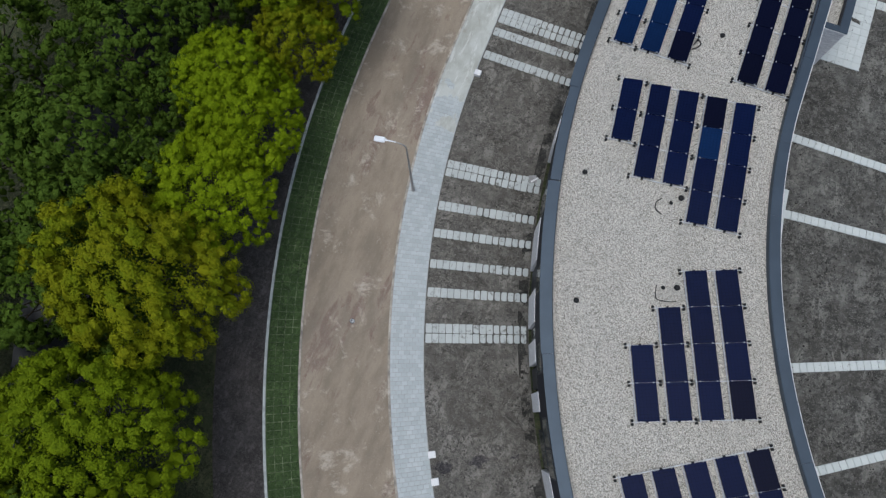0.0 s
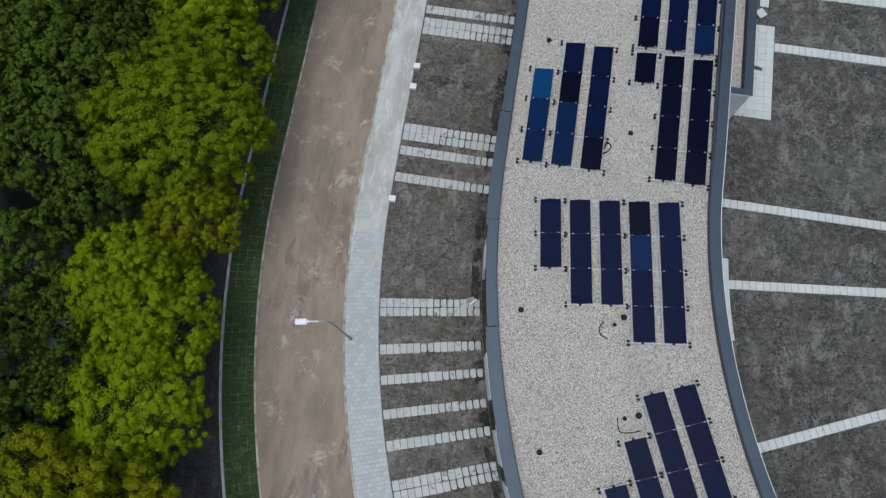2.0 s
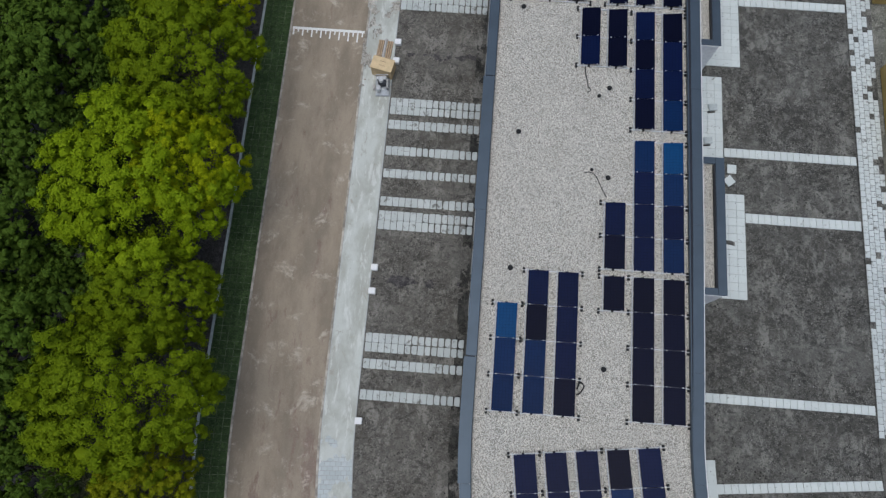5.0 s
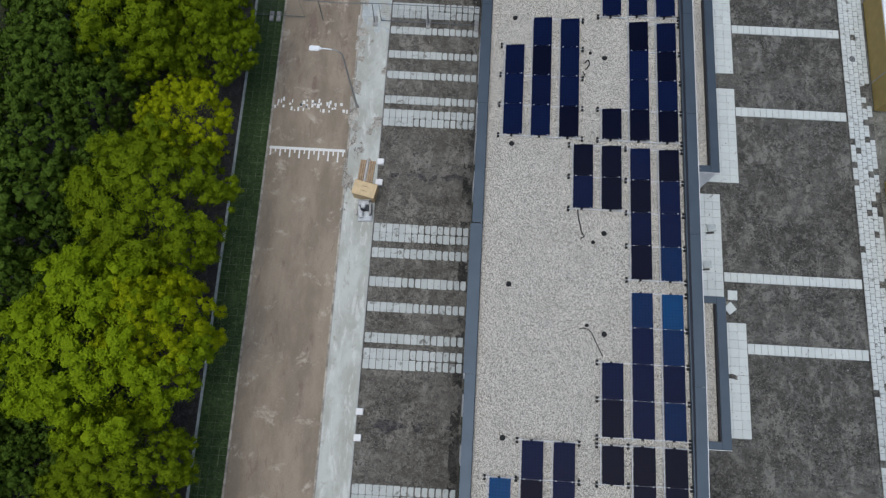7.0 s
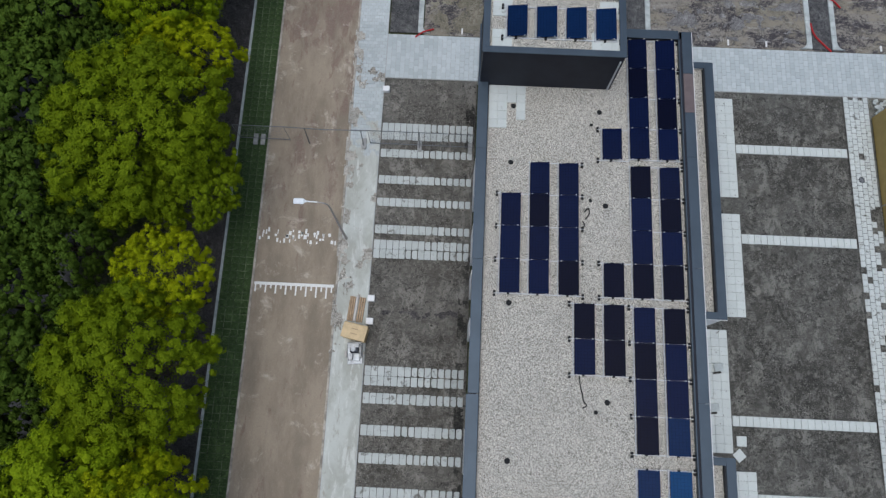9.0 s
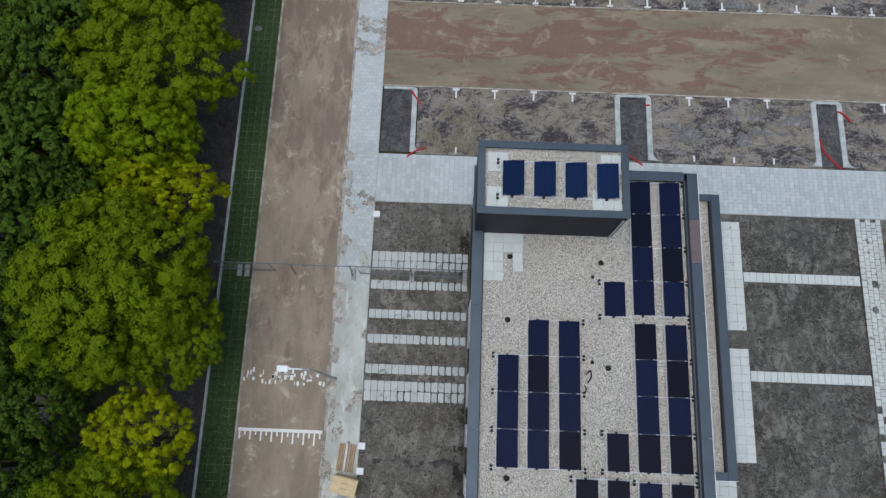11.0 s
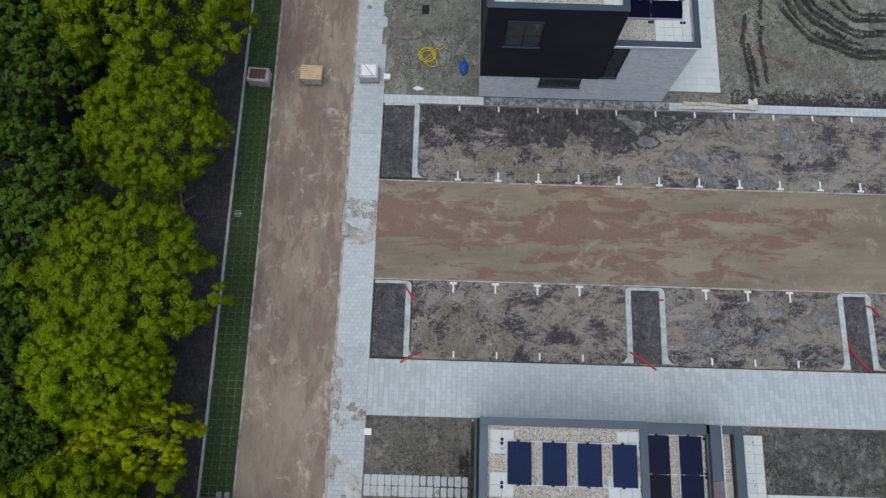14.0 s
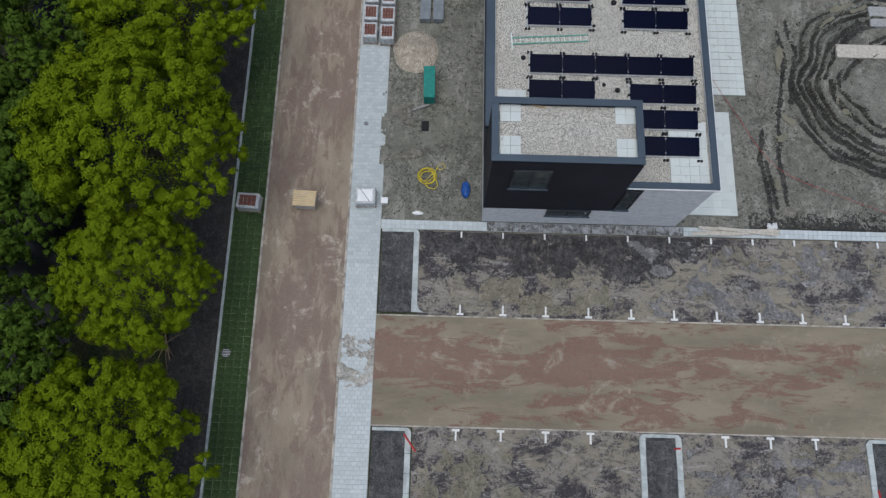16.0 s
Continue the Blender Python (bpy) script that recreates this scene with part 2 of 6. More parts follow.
M = {
    "gravel": roof_gravel(),
    "coping": plain("coping_metal", (0.06, 0.082, 0.108), 0.45, 0.4, 0.15, 0.8),
    "upstand": plain("upstand_bitumen", (0.02, 0.022, 0.028), 0.7),
    "cladding": plain("dark_cladding", (0.023, 0.025, 0.035), 0.6, 0.0, 0.3, 0.7, 0.2),
    "white_brick": brick_wall("white_brick", (0.82, 0.82, 0.82), (0.55, 0.55, 0.56)),
    "white": plain("white_paint", (0.78, 0.78, 0.78), 0.6, 0, 0.1, 3),
    "glass": plain("window_glass", (0.028, 0.044, 0.048), 0.06, 0.0, 0.1, 1, 0.8),
    "frame": plain("window_frame", (0.03, 0.034, 0.04), 0.5),
    "panel": [panel_mat("black_solar_glass", (0.0032, 0.0042, 0.013), (0.0037, 0.0052, 0.018)),
              panel_mat("navy_solar_glass", (0.004, 0.0072, 0.028), (0.0045, 0.0092, 0.038)),
              # the two blues have reflected sky put into their base colour
              panel_mat("sky_tint_glass", (0.0045, 0.014, 0.048), (0.0055, 0.020, 0.068)),
              panel_mat("bright_sky_tint_glass", (0.005, 0.036, 0.105), (0.007, 0.045, 0.13))],
    "alu": plain("aluminium", (0.50, 0.51, 0.53), 0.45, 0.25, 0.15),
    "rail": plain("bright_aluminium", (0.66, 0.67, 0.68), 0.5, 0.1, 0.1),
    "rubber": plain("black_rubber", (0.012, 0.012, 0.013), 0.8),
    "tile": tile_mat("concrete_tile", (0.57, 0.60, 0.575), (0.45, 0.475, 0.455), (0.17, 0.16, 0.135), 0.60),
    "tile_dirty": tile_mat("muddy_tile", (0.57, 0.60, 0.58), (0.42, 0.445, 0.43), (0.13, 0.122, 0.105), 0.545),
    "paver": tile_mat("grey_paver", (0.53, 0.57, 0.575), (0.37, 0.405, 0.41), (0.30, 0.26, 0.21), 0.66),
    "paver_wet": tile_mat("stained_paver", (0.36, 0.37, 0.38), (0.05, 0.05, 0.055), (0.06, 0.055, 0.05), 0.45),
    "joint": plain("joint_sand", (0.42, 0.43, 0.415), 0.95),
    "silt": silt_mat(),
    "kerb": plain("kerb_concrete", (0.50, 0.535, 0.525), 0.8, 0, 0.35, 2.2),
    "kerb_muddy": plain("kerb_muddy", (0.48, 0.44, 0.38), 0.85, 0, 0.6, 1.6),
    "asphalt": earth("dark_path_grit", (0.048, 0.043, 0.041), (0.066, 0.060, 0.057), (0.11, 0.101, 0.096), 0.3, 2.0),
    "garden": earth("garden_soil", (0.098, 0.091, 0.077), (0.138, 0.129, 0.111), (0.215, 0.203, 0.180), 0.4, 0.6),
    "rear": earth("rear_soil", (0.060, 0.057, 0.049), (0.105, 0.101, 0.087), (0.190, 0.183, 0.162), 0.3, 0.6),
    "yard": earth("yard_mud", (0.128, 0.126, 0.103), (0.168, 0.164, 0.136), (0.225, 0.218, 0.186), 0.4, 0.5, 0.06),
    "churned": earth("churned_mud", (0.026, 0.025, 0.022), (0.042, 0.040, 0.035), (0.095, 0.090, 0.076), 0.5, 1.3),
    "yard_pale": earth("pale_smear", (0.16, 0.15, 0.125), (0.21, 0.195, 0.16), (0.27, 0.25, 0.21), 0.2, 1.0),
    "pool": plain("silt_pool", (0.205, 0.192, 0.135), 0.35, 0, 0.3, 1.5),
    "bay": bay_dirt(),
    "planter": earth("planter_soil", (0.055, 0.055, 0.058), (0.09, 0.089, 0.09), (0.15, 0.148, 0.145), 0.3, 1.2),
    "street": street_mud("street_mud", (0.305, 0.252, 0.190), (0.48, 0.42, 0.345), (0.225, 0.128, 0.112), 0.525, 0.60, (1.3, 0.45, 1), 0.075),
    "cross": street_mud("cross_street_mud", (0.250, 0.212, 0.152), (0.32, 0.28, 0.22), (0.235, 0.080, 0.062), 0.503, 0.538, (0.28, 1.0, 1)),
    "grass_bank": earth("bank_grass", (0.036, 0.046, 0.018), (0.050, 0.064, 0.024), (0.085, 0.085, 0.045), 0.1, 0.8),
    "grass_cell": earth("paver_grass", (0.034, 0.066, 0.018), (0.050, 0.092, 0.026), (0.080, 0.125, 0.044), 0.1, 1.4),
    "grass_rib": earth("paver_rib", (0.046, 0.076, 0.028), (0.072, 0.105, 0.045), (0.18, 0.21, 0.13), 0.1, 0.5),
    "water": plain("ditch_water", (0.012, 0.014, 0.015), 0.15, 0, 0.2, 0.5, 0.22),
    "bark": plain("bark", (0.07, 0.055, 0.04), 0.9, 0, 0.5, 8),
    "leaf_green": leaf_mat("leaf_green", (0.103, 0.152, 0.005), (0.159, 0.212, 0.007), (0.132, 0.184, 0.005)),
    "leaf_lime": leaf_mat("leaf_lime", (0.142, 0.212, 0.005), (0.220, 0.294, 0.008), (0.176, 0.248, 0.005)),
    "leaf_olive": leaf_mat("leaf_olive", (0.154, 0.176, 0.006), (0.222, 0.234, 0.008), (0.140, 0.180, 0.006)),
    "leaf_yellow": leaf_mat("leaf_yellow", (0.230, 0.280, 0.004), (0.330, 0.370, 0.006), (0.250, 0.300, 0.004)),
    "leaf_dark": leaf_mat("leaf_dark", (0.054, 0.094, 0.012), (0.074, 0.118, 0.016), (0.062, 0.104, 0.012)),
    "wood": plain("sawn_wood", (0.42, 0.30, 0.19), 0.8, 0, 0.35, 5),
    "card": plain("cardboard", (0.64, 0.49, 0.29), 0.8, 0, 0.18, 3),
    "yellow": plain("yellow_board", (0.36, 0.26, 0.085), 0.6, 0, 0.15, 2),
    "steel": plain("galvanised_steel", (0.42, 0.44, 0.46), 0.45, 0.7, 0.2),
    "grey": plain("grey_concrete", (0.36, 0.36, 0.35), 0.85, 0, 0.3),
    "red": plain("red_pipe", (0.42, 0.018, 0.02), 0.45, 0, 0.1),
    "yellow_hose": plain("yellow_hose", (0.62, 0.50, 0.03), 0.45, 0, 0.1),
    "blue": plain("blue_bag", (0.015, 0.09, 0.36), 0.5, 0, 0.35, 3),
    "teal": plain("teal_paint", (0.012, 0.22, 0.18), 0.5, 0, 0.3, 3),
    "sand": earth("sand_heap", (0.30, 0.26, 0.205), (0.40, 0.345, 0.275), (0.48, 0.42, 0.34), 0.1, 1.5, 0.04),
    "pale_wood": plain("pale_wood", (0.52, 0.48, 0.41), 0.85, 0, 0.3, 5),
    "brick_red": plain("red_brick", (0.20, 0.085, 0.065), 0.85, 0, 0.5, 9),
    "wrap": plain("plastic_wrap", (0.55, 0.56, 0.57), 0.3, 0, 0.4, 5),
    "marking": plain("white_marking", (0.74, 0.74, 0.72), 0.7, 0, 0.12, 9),
    "ladder": plain("pale_green_alu", (0.72, 0.80, 0.77), 0.5, 0.0, 0.1),
    "bundle": plain("blue_grey_boards", (0.20, 0.225, 0.245), 0.6, 0.0, 0.25, 3),
    "ladder_green": plain("green_alu", (0.16, 0.36, 0.28), 0.5, 0.0, 0.15),
    "lamp_head": plain("lamp_head_white", (0.80, 0.82, 0.84), 0.35, 0, 0.08),
    "lamp_pole": plain("lamp_pole_grey", (0.40, 0.38, 0.36), 0.45, 0.2, 0.1),
    "fence_steel": plain("fence_steel", (0.17, 0.18, 0.19), 0.5, 0.3, 0.2),
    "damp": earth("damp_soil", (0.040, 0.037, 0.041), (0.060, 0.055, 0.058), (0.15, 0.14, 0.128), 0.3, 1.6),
    "silt_brown": earth("brown_silt", (0.36, 0.335, 0.29), (0.43, 0.405, 0.36), (0.50, 0.48, 0.435), 0.3, 0.8),
    "clod": clod_mat("soil_clod", (0.030, 0.028, 0.025), (0.13, 0.125, 0.115), (0.25, 0.24, 0.225)),
    "pan": earth("tan_silt", (0.185, 0.166, 0.122), (0.215, 0.194, 0.146), (0.25, 0.228, 0.178), 0.3, 0.8),
    "scraped": earth("scraped_silt", (0.15, 0.143, 0.142), (0.21, 0.202, 0.198), (0.33, 0.32, 0.31), 0.2, 1.6),
    "primed": plain("brown_primer", (0.15, 0.115, 0.115), 0.6, 0.1, 0.25, 1.5),
    "iron": plain("cast_iron", (0.05, 0.055, 0.065), 0.6, 0.4, 0.3, 20),
}

# ---- geometry helpers ----
CX, CY, R0 = 44.0, 21.5, 44.0  # centre and radius of the bend at the front facade


def bend(u, s, z=0.0):
    """Place u metres east of the facade line, s metres along it from where the bend ends (negative: on the bend)."""
    if s >= 0:
        return Vector((u, CY + s, z))
    a, r = -s / R0, R0 - u
    return Vector((CX - r * math.cos(a), CY - r * math.sin(a), z))


def bend_turn(s):
    return 0.0 if s >= 0 else -s / R0


def mesh_ob(name, bm, mat, parent=None):
    me = bpy.data.meshes.new(name)
    bm.normal_update()
    bm.to_mesh(me)
    bm.free()
    for one in mat if isinstance(mat, (list, tuple)) else [mat]:
        me.materials.append(one)
    ob = new(name, me)
    if parent is not None:
        ob.parent = parent
    return ob


def part(name, bm, mat, parent, label=""):
    ob = mesh_ob(name, bm, mat, parent)
    if label:
        ob["label"] = label
    return ob


def thing(name, label, category, group="", kind="", m=None):
    e = new(name)
    e.empty_display_size = 0.2
    tagged(e, label, category, group, kind)
    if m is not None:
        e.matrix_world = m
    return e


def box(bm, x0, x1, y0, y1, z0, z1, m=None, bev=0.0, mat=0):
    r = bmesh.ops.create_cube(bm, size=1.0)
    vs = r["verts"]
    for v in vs:
        v.co = Vector(((x0 + x1) / 2 + v.co.x * (x1 - x0), (y0 + y1) / 2 + v.co.y * (y1 - y0), (z0 + z1) / 2 + v.co.z * (z1 - z0)))
    if m is not None:
        bmesh.ops.transform(bm, matrix=m, verts=vs)
    faces = {f for v in vs for f in v.link_faces}
    for f in faces:
        f.material_index = mat
    if bev:
        bmesh.ops.bevel(bm, geom=list({e for f in faces for e in f.edges}), offset=bev, segments=1, affect="EDGES")
    return vs


def boxed(*a, **k):
    bm = bmesh.new()
    box(bm, *a, **k)
    return bm


def cyl(bm, r0, r1, z0, z1, at=(0, 0), n=12, m=None):
    r = bmesh.ops.create_cone(bm, cap_ends=True, segments=n, radius1=r0, radius2=r1, depth=z1 - z0)
    bmesh.ops.translate(bm, verts=r["verts"], vec=(at[0], at[1], (z0 + z1) / 2))
    if m is not None:
        bmesh.ops.transform(bm, matrix=m, verts=r["verts"])
    return r["verts"]


def cyled(*a, **k):
    bm = bmesh.new()
    cyl(bm, *a, **k)
    return bm


def tube(bm, pts, r, n=8):
    """A round bar along a line of points."""
    rings = []
    pts = [Vector(p) for p in pts]
    for i, p in enumerate(pts):
        d = (pts[min(i + 1, len(pts) - 1)] - pts[max(i - 1, 0)]).normalized()
        a = d.cross(Vector((0, 0, 1)) if abs(d.z) < 0.9 else Vector((1, 0, 0))).normalized()
        b = d.cross(a)
        rr = r[i] if isinstance(r, (list, tuple)) else r
        rings.append([bm.verts.new(p + a * rr * math.cos(t) + b * rr * math.sin(t)) for t in [2 * math.pi * k / n for k in range(n)]])
    for q, w in zip(rings, rings[1:]):
        for k in range(n):
            bm.faces.new((q[k], q[(k + 1) % n], w[(k + 1) % n], w[k]))
    bm.faces.new(rings[0][::-1]), bm.faces.new(rings[-1])


def tubed(pts, r, n=8):
    bm = bmesh.new()
    tube(bm, pts, r, n)
    bmesh.ops.recalc_face_normals(bm, faces=bm.faces)
    return bm


def stations(s0, s1, step=1.0):
    """Cuts along the facade line: even on the bend, none needed on the straight."""
    out = [s0]
    if s0 < 0:
        n = max(1, math.ceil((min(s1, 0) - s0) / step))
        out += [s0 + (min(s1, 0) - s0) * k / n for k in range(1, n + 1)]
    if s1 > 0:
        out.append(s1)
    return out


def slab(bm, u0, u1, s0, s1, z0, z1, step=1.0, shift=None):
    """A slab that follows the bend."""
    ss = stations(s0, s1, step)
    rows = [[bm.verts.new(bend(u + (shift(s) if shift else 0.0), s, z)) for u, z in ((u0, z1), (u1, z1), (u1, z0), (u0, z0))] for s in ss]
    for a, b in zip(rows, rows[1:]):
        for k in range(4):
            bm.faces.new((a[k], a[(k + 1) % 4], b[(k + 1) % 4], b[k]))
    bm.faces.new(rows[0][::-1]), bm.faces.new(rows[-1])
    bmesh.ops.recalc_face_normals(bm, faces=bm.faces)


def slabbed(*a, **k):
    bm = bmesh.new()
    slab(bm, *a, **k)
    return bm


def rough_field(u0, u1, s0, s1, z, amp, cell=0.45):
    """Uneven soil, a grid that follows the bend, its rim turned down."""
    nu, ns = max(2, int((u1 - u0) / cell)), max(2, int((s1 - s0) / cell))
    bm = bmesh.new()
    g = []
    for i in range(ns + 1):
        s = s0 + (s1 - s0) * i / ns
        row = []
        for j in range(nu + 1):
            u = u0 + (u1 - u0) * j / nu
            p = bend(u, s, z)
            rim = i in (0, ns) or j in (0, nu)
            h = noise.noise(p * 0.9) + 0.6 * noise.noise(p * 2.3) + 1.6 * (0.25 - abs(noise.noise(p * 1.9))) * max(0.0, 0.3 + noise.noise(p * 0.45))
            p.z += -0.06 if rim else amp * h
            row.append(bm.verts.new(p))
        g.append(row)
    for a, b in zip(g, g[1:]):
        for j in range(nu):
            f = bm.faces.new((a[j], a[j + 1], b[j + 1], b[j]))
            f.smooth = True
    return bm


def pieces(name, parent, mat, cells, w, l, h, bev=0.012, near=None, keep=300, label="", worn=0.0):
    """Paving: the cells nearest `near` become objects on one shared mesh, the rest one joined mesh. Cells: (place, turn)."""
    bm = boxed(-w / 2, w / 2, -l / 2, l / 2, -h, 0.0)
    for v in bm.verts:
        if v.co.z > -h / 2:
            v.co.x *= (w - 2 * bev) / w
            v.co.y *= (l - 2 * bev) / l
    if worn:
        bm.free()
        bm = bmesh.new()
        loops = []
        for z, k in ((-h, 0.0), (-bev, 0.0), (0.0, bev)):
            ring_ = []
            for q, (sx, sy) in enumerate(((1, 1), (-1, 1), (-1, -1), (1, -1))):
                r = worn * (0.6 + 0.45 * ((q * 37) % 3))
                for e in range(4):
                    a = radians(90 * q + 30 * e)
                    ring_.append(bm.verts.new((sx * (w / 2 - r) + (r - k) * math.cos(a), sy * (l / 2 - r) + (r - k) * math.sin(a), z)))
            loops.append(ring_)
        bm.faces.new(loops[2])
        for p, q in zip(loops, loops[1:]):
            for e in range(16):
                bm.faces.new((p[e], p[(e + 1) % 16], q[(e + 1) % 16], q[e]))
        bm.verts.index_update()
    me = bpy.data.meshes.new(name)
    bm.to_mesh(me)
    verts0 = [v.co.copy() for v in bm.verts]
    faces0 = [[v.index for v in f.verts] for f in bm.faces]
    bm.free()
    me.materials.append(mat)
    if near is not None and len(cells) > keep:
        cells = sorted(cells, key=lambda c: (c[0].xy - Vector(near)).length)
    rng = random.Random(len(cells))
    for p, a in cells[:keep]:
        ob = new(name, me)
        ob.parent = parent
        ob.matrix_local = Matrix.Translation(p + Vector((0, 0, rng.uniform(-0.004, 0.004)))) @ Euler((0, 0, a + rng.uniform(-0.012, 0.012))).to_matrix().to_4x4()
    rest = cells[keep:]
    if rest:
        verts, faces = [], []
        for p, a in rest:
            m = Matrix.Translation(p + Vector((0, 0, rng.uniform(-0.004, 0.004)))) @ Euler((0, 0, a)).to_matrix().to_4x4()
            k = len(verts)
            verts += [tuple(m @ v) for v in verts0]
            faces += [[k + i for i in f] for f in faces0]
        me2 = bpy.data.meshes.new(name + "_field")
        me2.from_pydata(verts, [], faces)
        me2.materials.append(mat)
        ob = new(name + "_field", me2)
        ob.parent = parent
        tagged(ob, label or "joined field of small concrete pavers", kind="stuff")

# ---- the ground ----
def ground():
    us = [-900, -200, -80, -50, -40, -33, -30.5, -29.5, -25.5, -24.5, -22.5, -20, -18, -10, 0, 12, 24, 30, 38, 43]
    deep = {-30.5: -0.9, -29.5: -1.5, -25.5: -1.5, -24.5: -0.9, -22.5: -0.25, -33: -0.2}
    ss = [-138 + 138 * k / 90 for k in range(91)] + [3 * k for k in range(1, 45)] + [200, 400, 900]
    bm = bmesh.new()
    g = []
    for s in ss:
        row = []
        for u in us + [60, 120, 300, 900]:
            v = bend(min(u, 43.9) if s < 0 else u, s, -0.10)
            v.z += deep.get(u, 0.0)
            if u < -17 and u > -60:
                v.z += 0.12 * noise.noise(v * 0.4)
            row.append(bm.verts.new(v))
        g.append(row)
    for a, b in zip(g, g[1:]):
        for j in range(len(a) - 1):
            try:
                bm.faces.new((a[j], a[j + 1], b[j + 1], b[j])).smooth = True
            except ValueError:
                pass
    bmesh.ops.remove_doubles(bm, verts=bm.verts, dist=0.001)
    bmesh.ops.recalc_face_normals(bm, faces=bm.faces)
    tagged(mesh_ob("ground", bm, M["grass_bank"]), "dark rough grass and bare soil bank", "ground", kind="structure")


ground()
S0, S1 = -56.0, 150.0
NORTH = 37.9  # where the first row of houses ends
tagged(mesh_ob("water", slabbed(-30.6, -24.4, S0, S1, -1.3, -0.95), M["water"]), "dark still water in the ditch", "ditch water", kind="structure")
tagged(mesh_ob("footpath", slabbed(-18.2, -15.40, S0, S1, -0.2, -0.01), M["asphalt"]), "dark gritty path beside the trees", "path", kind="structure")
tagged(mesh_ob("kerb_west", slabbed(-15.40, -15.25, S0, S1, -0.2, 0.05), M["kerb"]), "pale concrete edging along the grass strip", "kerb", kind="structure")
tagged(mesh_ob("kerb_street", slabbed(-13.43, -13.31, S0, S1, -0.2, 0.03), M["kerb_muddy"]), "muddy concrete edging of the street", "kerb", kind="structure")
tagged(mesh_ob("road", slabbed(-13.31, -8.36, S0, S1, -0.2, -0.02), M["street"]), "street surface covered in brown mud", "road", kind="structure")
tagged(mesh_ob("kerb_walk", slabbed(-8.36, -8.24, S0, S1, -0.2, 0.03), M["kerb_muddy"]), "muddy kerb between street and pavement", "kerb", kind="structure")
grass_strip = tagged(mesh_ob("grass_strip", slabbed(-15.25, -13.43, S0, S1, -0.2, -0.015), M["grass_rib"]), "grass-grown concrete paver strip", "grass strip", kind="structure")
walk_base = tagged(mesh_ob("pavement", slabbed(-8.24, -6.30, S0, S1, -0.2, 0.0), M["joint"]), "pavement of pale grey concrete pavers", "pavement", kind="structure")
tagged(mesh_ob("front_garden", rough_field(-6.30, -0.30, -34, NORTH, 0.0, 0.045, 0.15), M["garden"]), "wet bare soil front gardens", "garden soil", kind="structure")
tagged(mesh_ob("rear_garden", rough_field(11.0, 23.30, -34, NORTH, 0.0, 0.06, 0.17), M["rear"]), "dark bare soil back gardens", "garden soil", kind="structure")
plaza = tagged(mesh_ob("plaza", boxed(-6.30, 60, CY + NORTH, 62.6, -0.2, 0.0), M["joint"]), "walkway of pale grey concrete pavers", "pavement", kind="structure")
alley = tagged(mesh_ob("alley", slabbed(23.30, 24.95, -34, NORTH, -0.2, -0.01), M["rear"]), "narrow back path of white pavers, partly muddy", "pavement", kind="structure")
tagged(mesh_ob("building_ground", rough_field(24.95, 42, -20, NORTH, -0.02, 0.05, 0.8), M["yard"]), "bare building-site soil behind the back path", "soil", kind="structure")
tagged(mesh_ob("road_cross", boxed(-6.30, 90, 67.38, 73.55, -0.2, -0.02), M["cross"]), "side street of red bricks smeared with mud", "road", kind="structure")
tagged(mesh_ob("parking_south", rough_field(-3.95, 60, 62.66 - CY, 67.30 - CY, 0.0, 0.02, 0.5), M["bay"]), "unpaved parking bays of blackish sand and silt", "parking bay", kind="structure")
tagged(mesh_ob("parking_north", rough_field(-3.95, 60, 73.62 - CY, 78.80 - CY, 0.0, 0.02, 0.5), M["bay"]), "unpaved parking bays of blackish sand and silt", "parking bay", kind="structure")
tagged(mesh_ob("kerb_cross_south", boxed(-6.30, 60, 67.30, 67.38, -0.2, 0.03), M["kerb_muddy"]), "muddy kerb of the side street", "kerb", kind="structure")
tagged(mesh_ob("kerb_cross_north", boxed(-6.30, 60, 73.55, 73.63, -0.2, 0.03), M["kerb_muddy"]), "muddy kerb of the side street", "kerb", kind="structure")
strip_path = tagged(mesh_ob("path_north", boxed(-6.30, 60, 78.84, 79.42, -0.2, -0.01), M["joint"]), "narrow path of grey pavers along the house", "pavement", kind="structure")
tagged(mesh_ob("yard_front", rough_field(-6.30, -0.20, 79.42 - CY, 125 - CY, 0.0, 0.06), M["yard"]), "muddy trodden front yard", "yard soil", kind="structure")


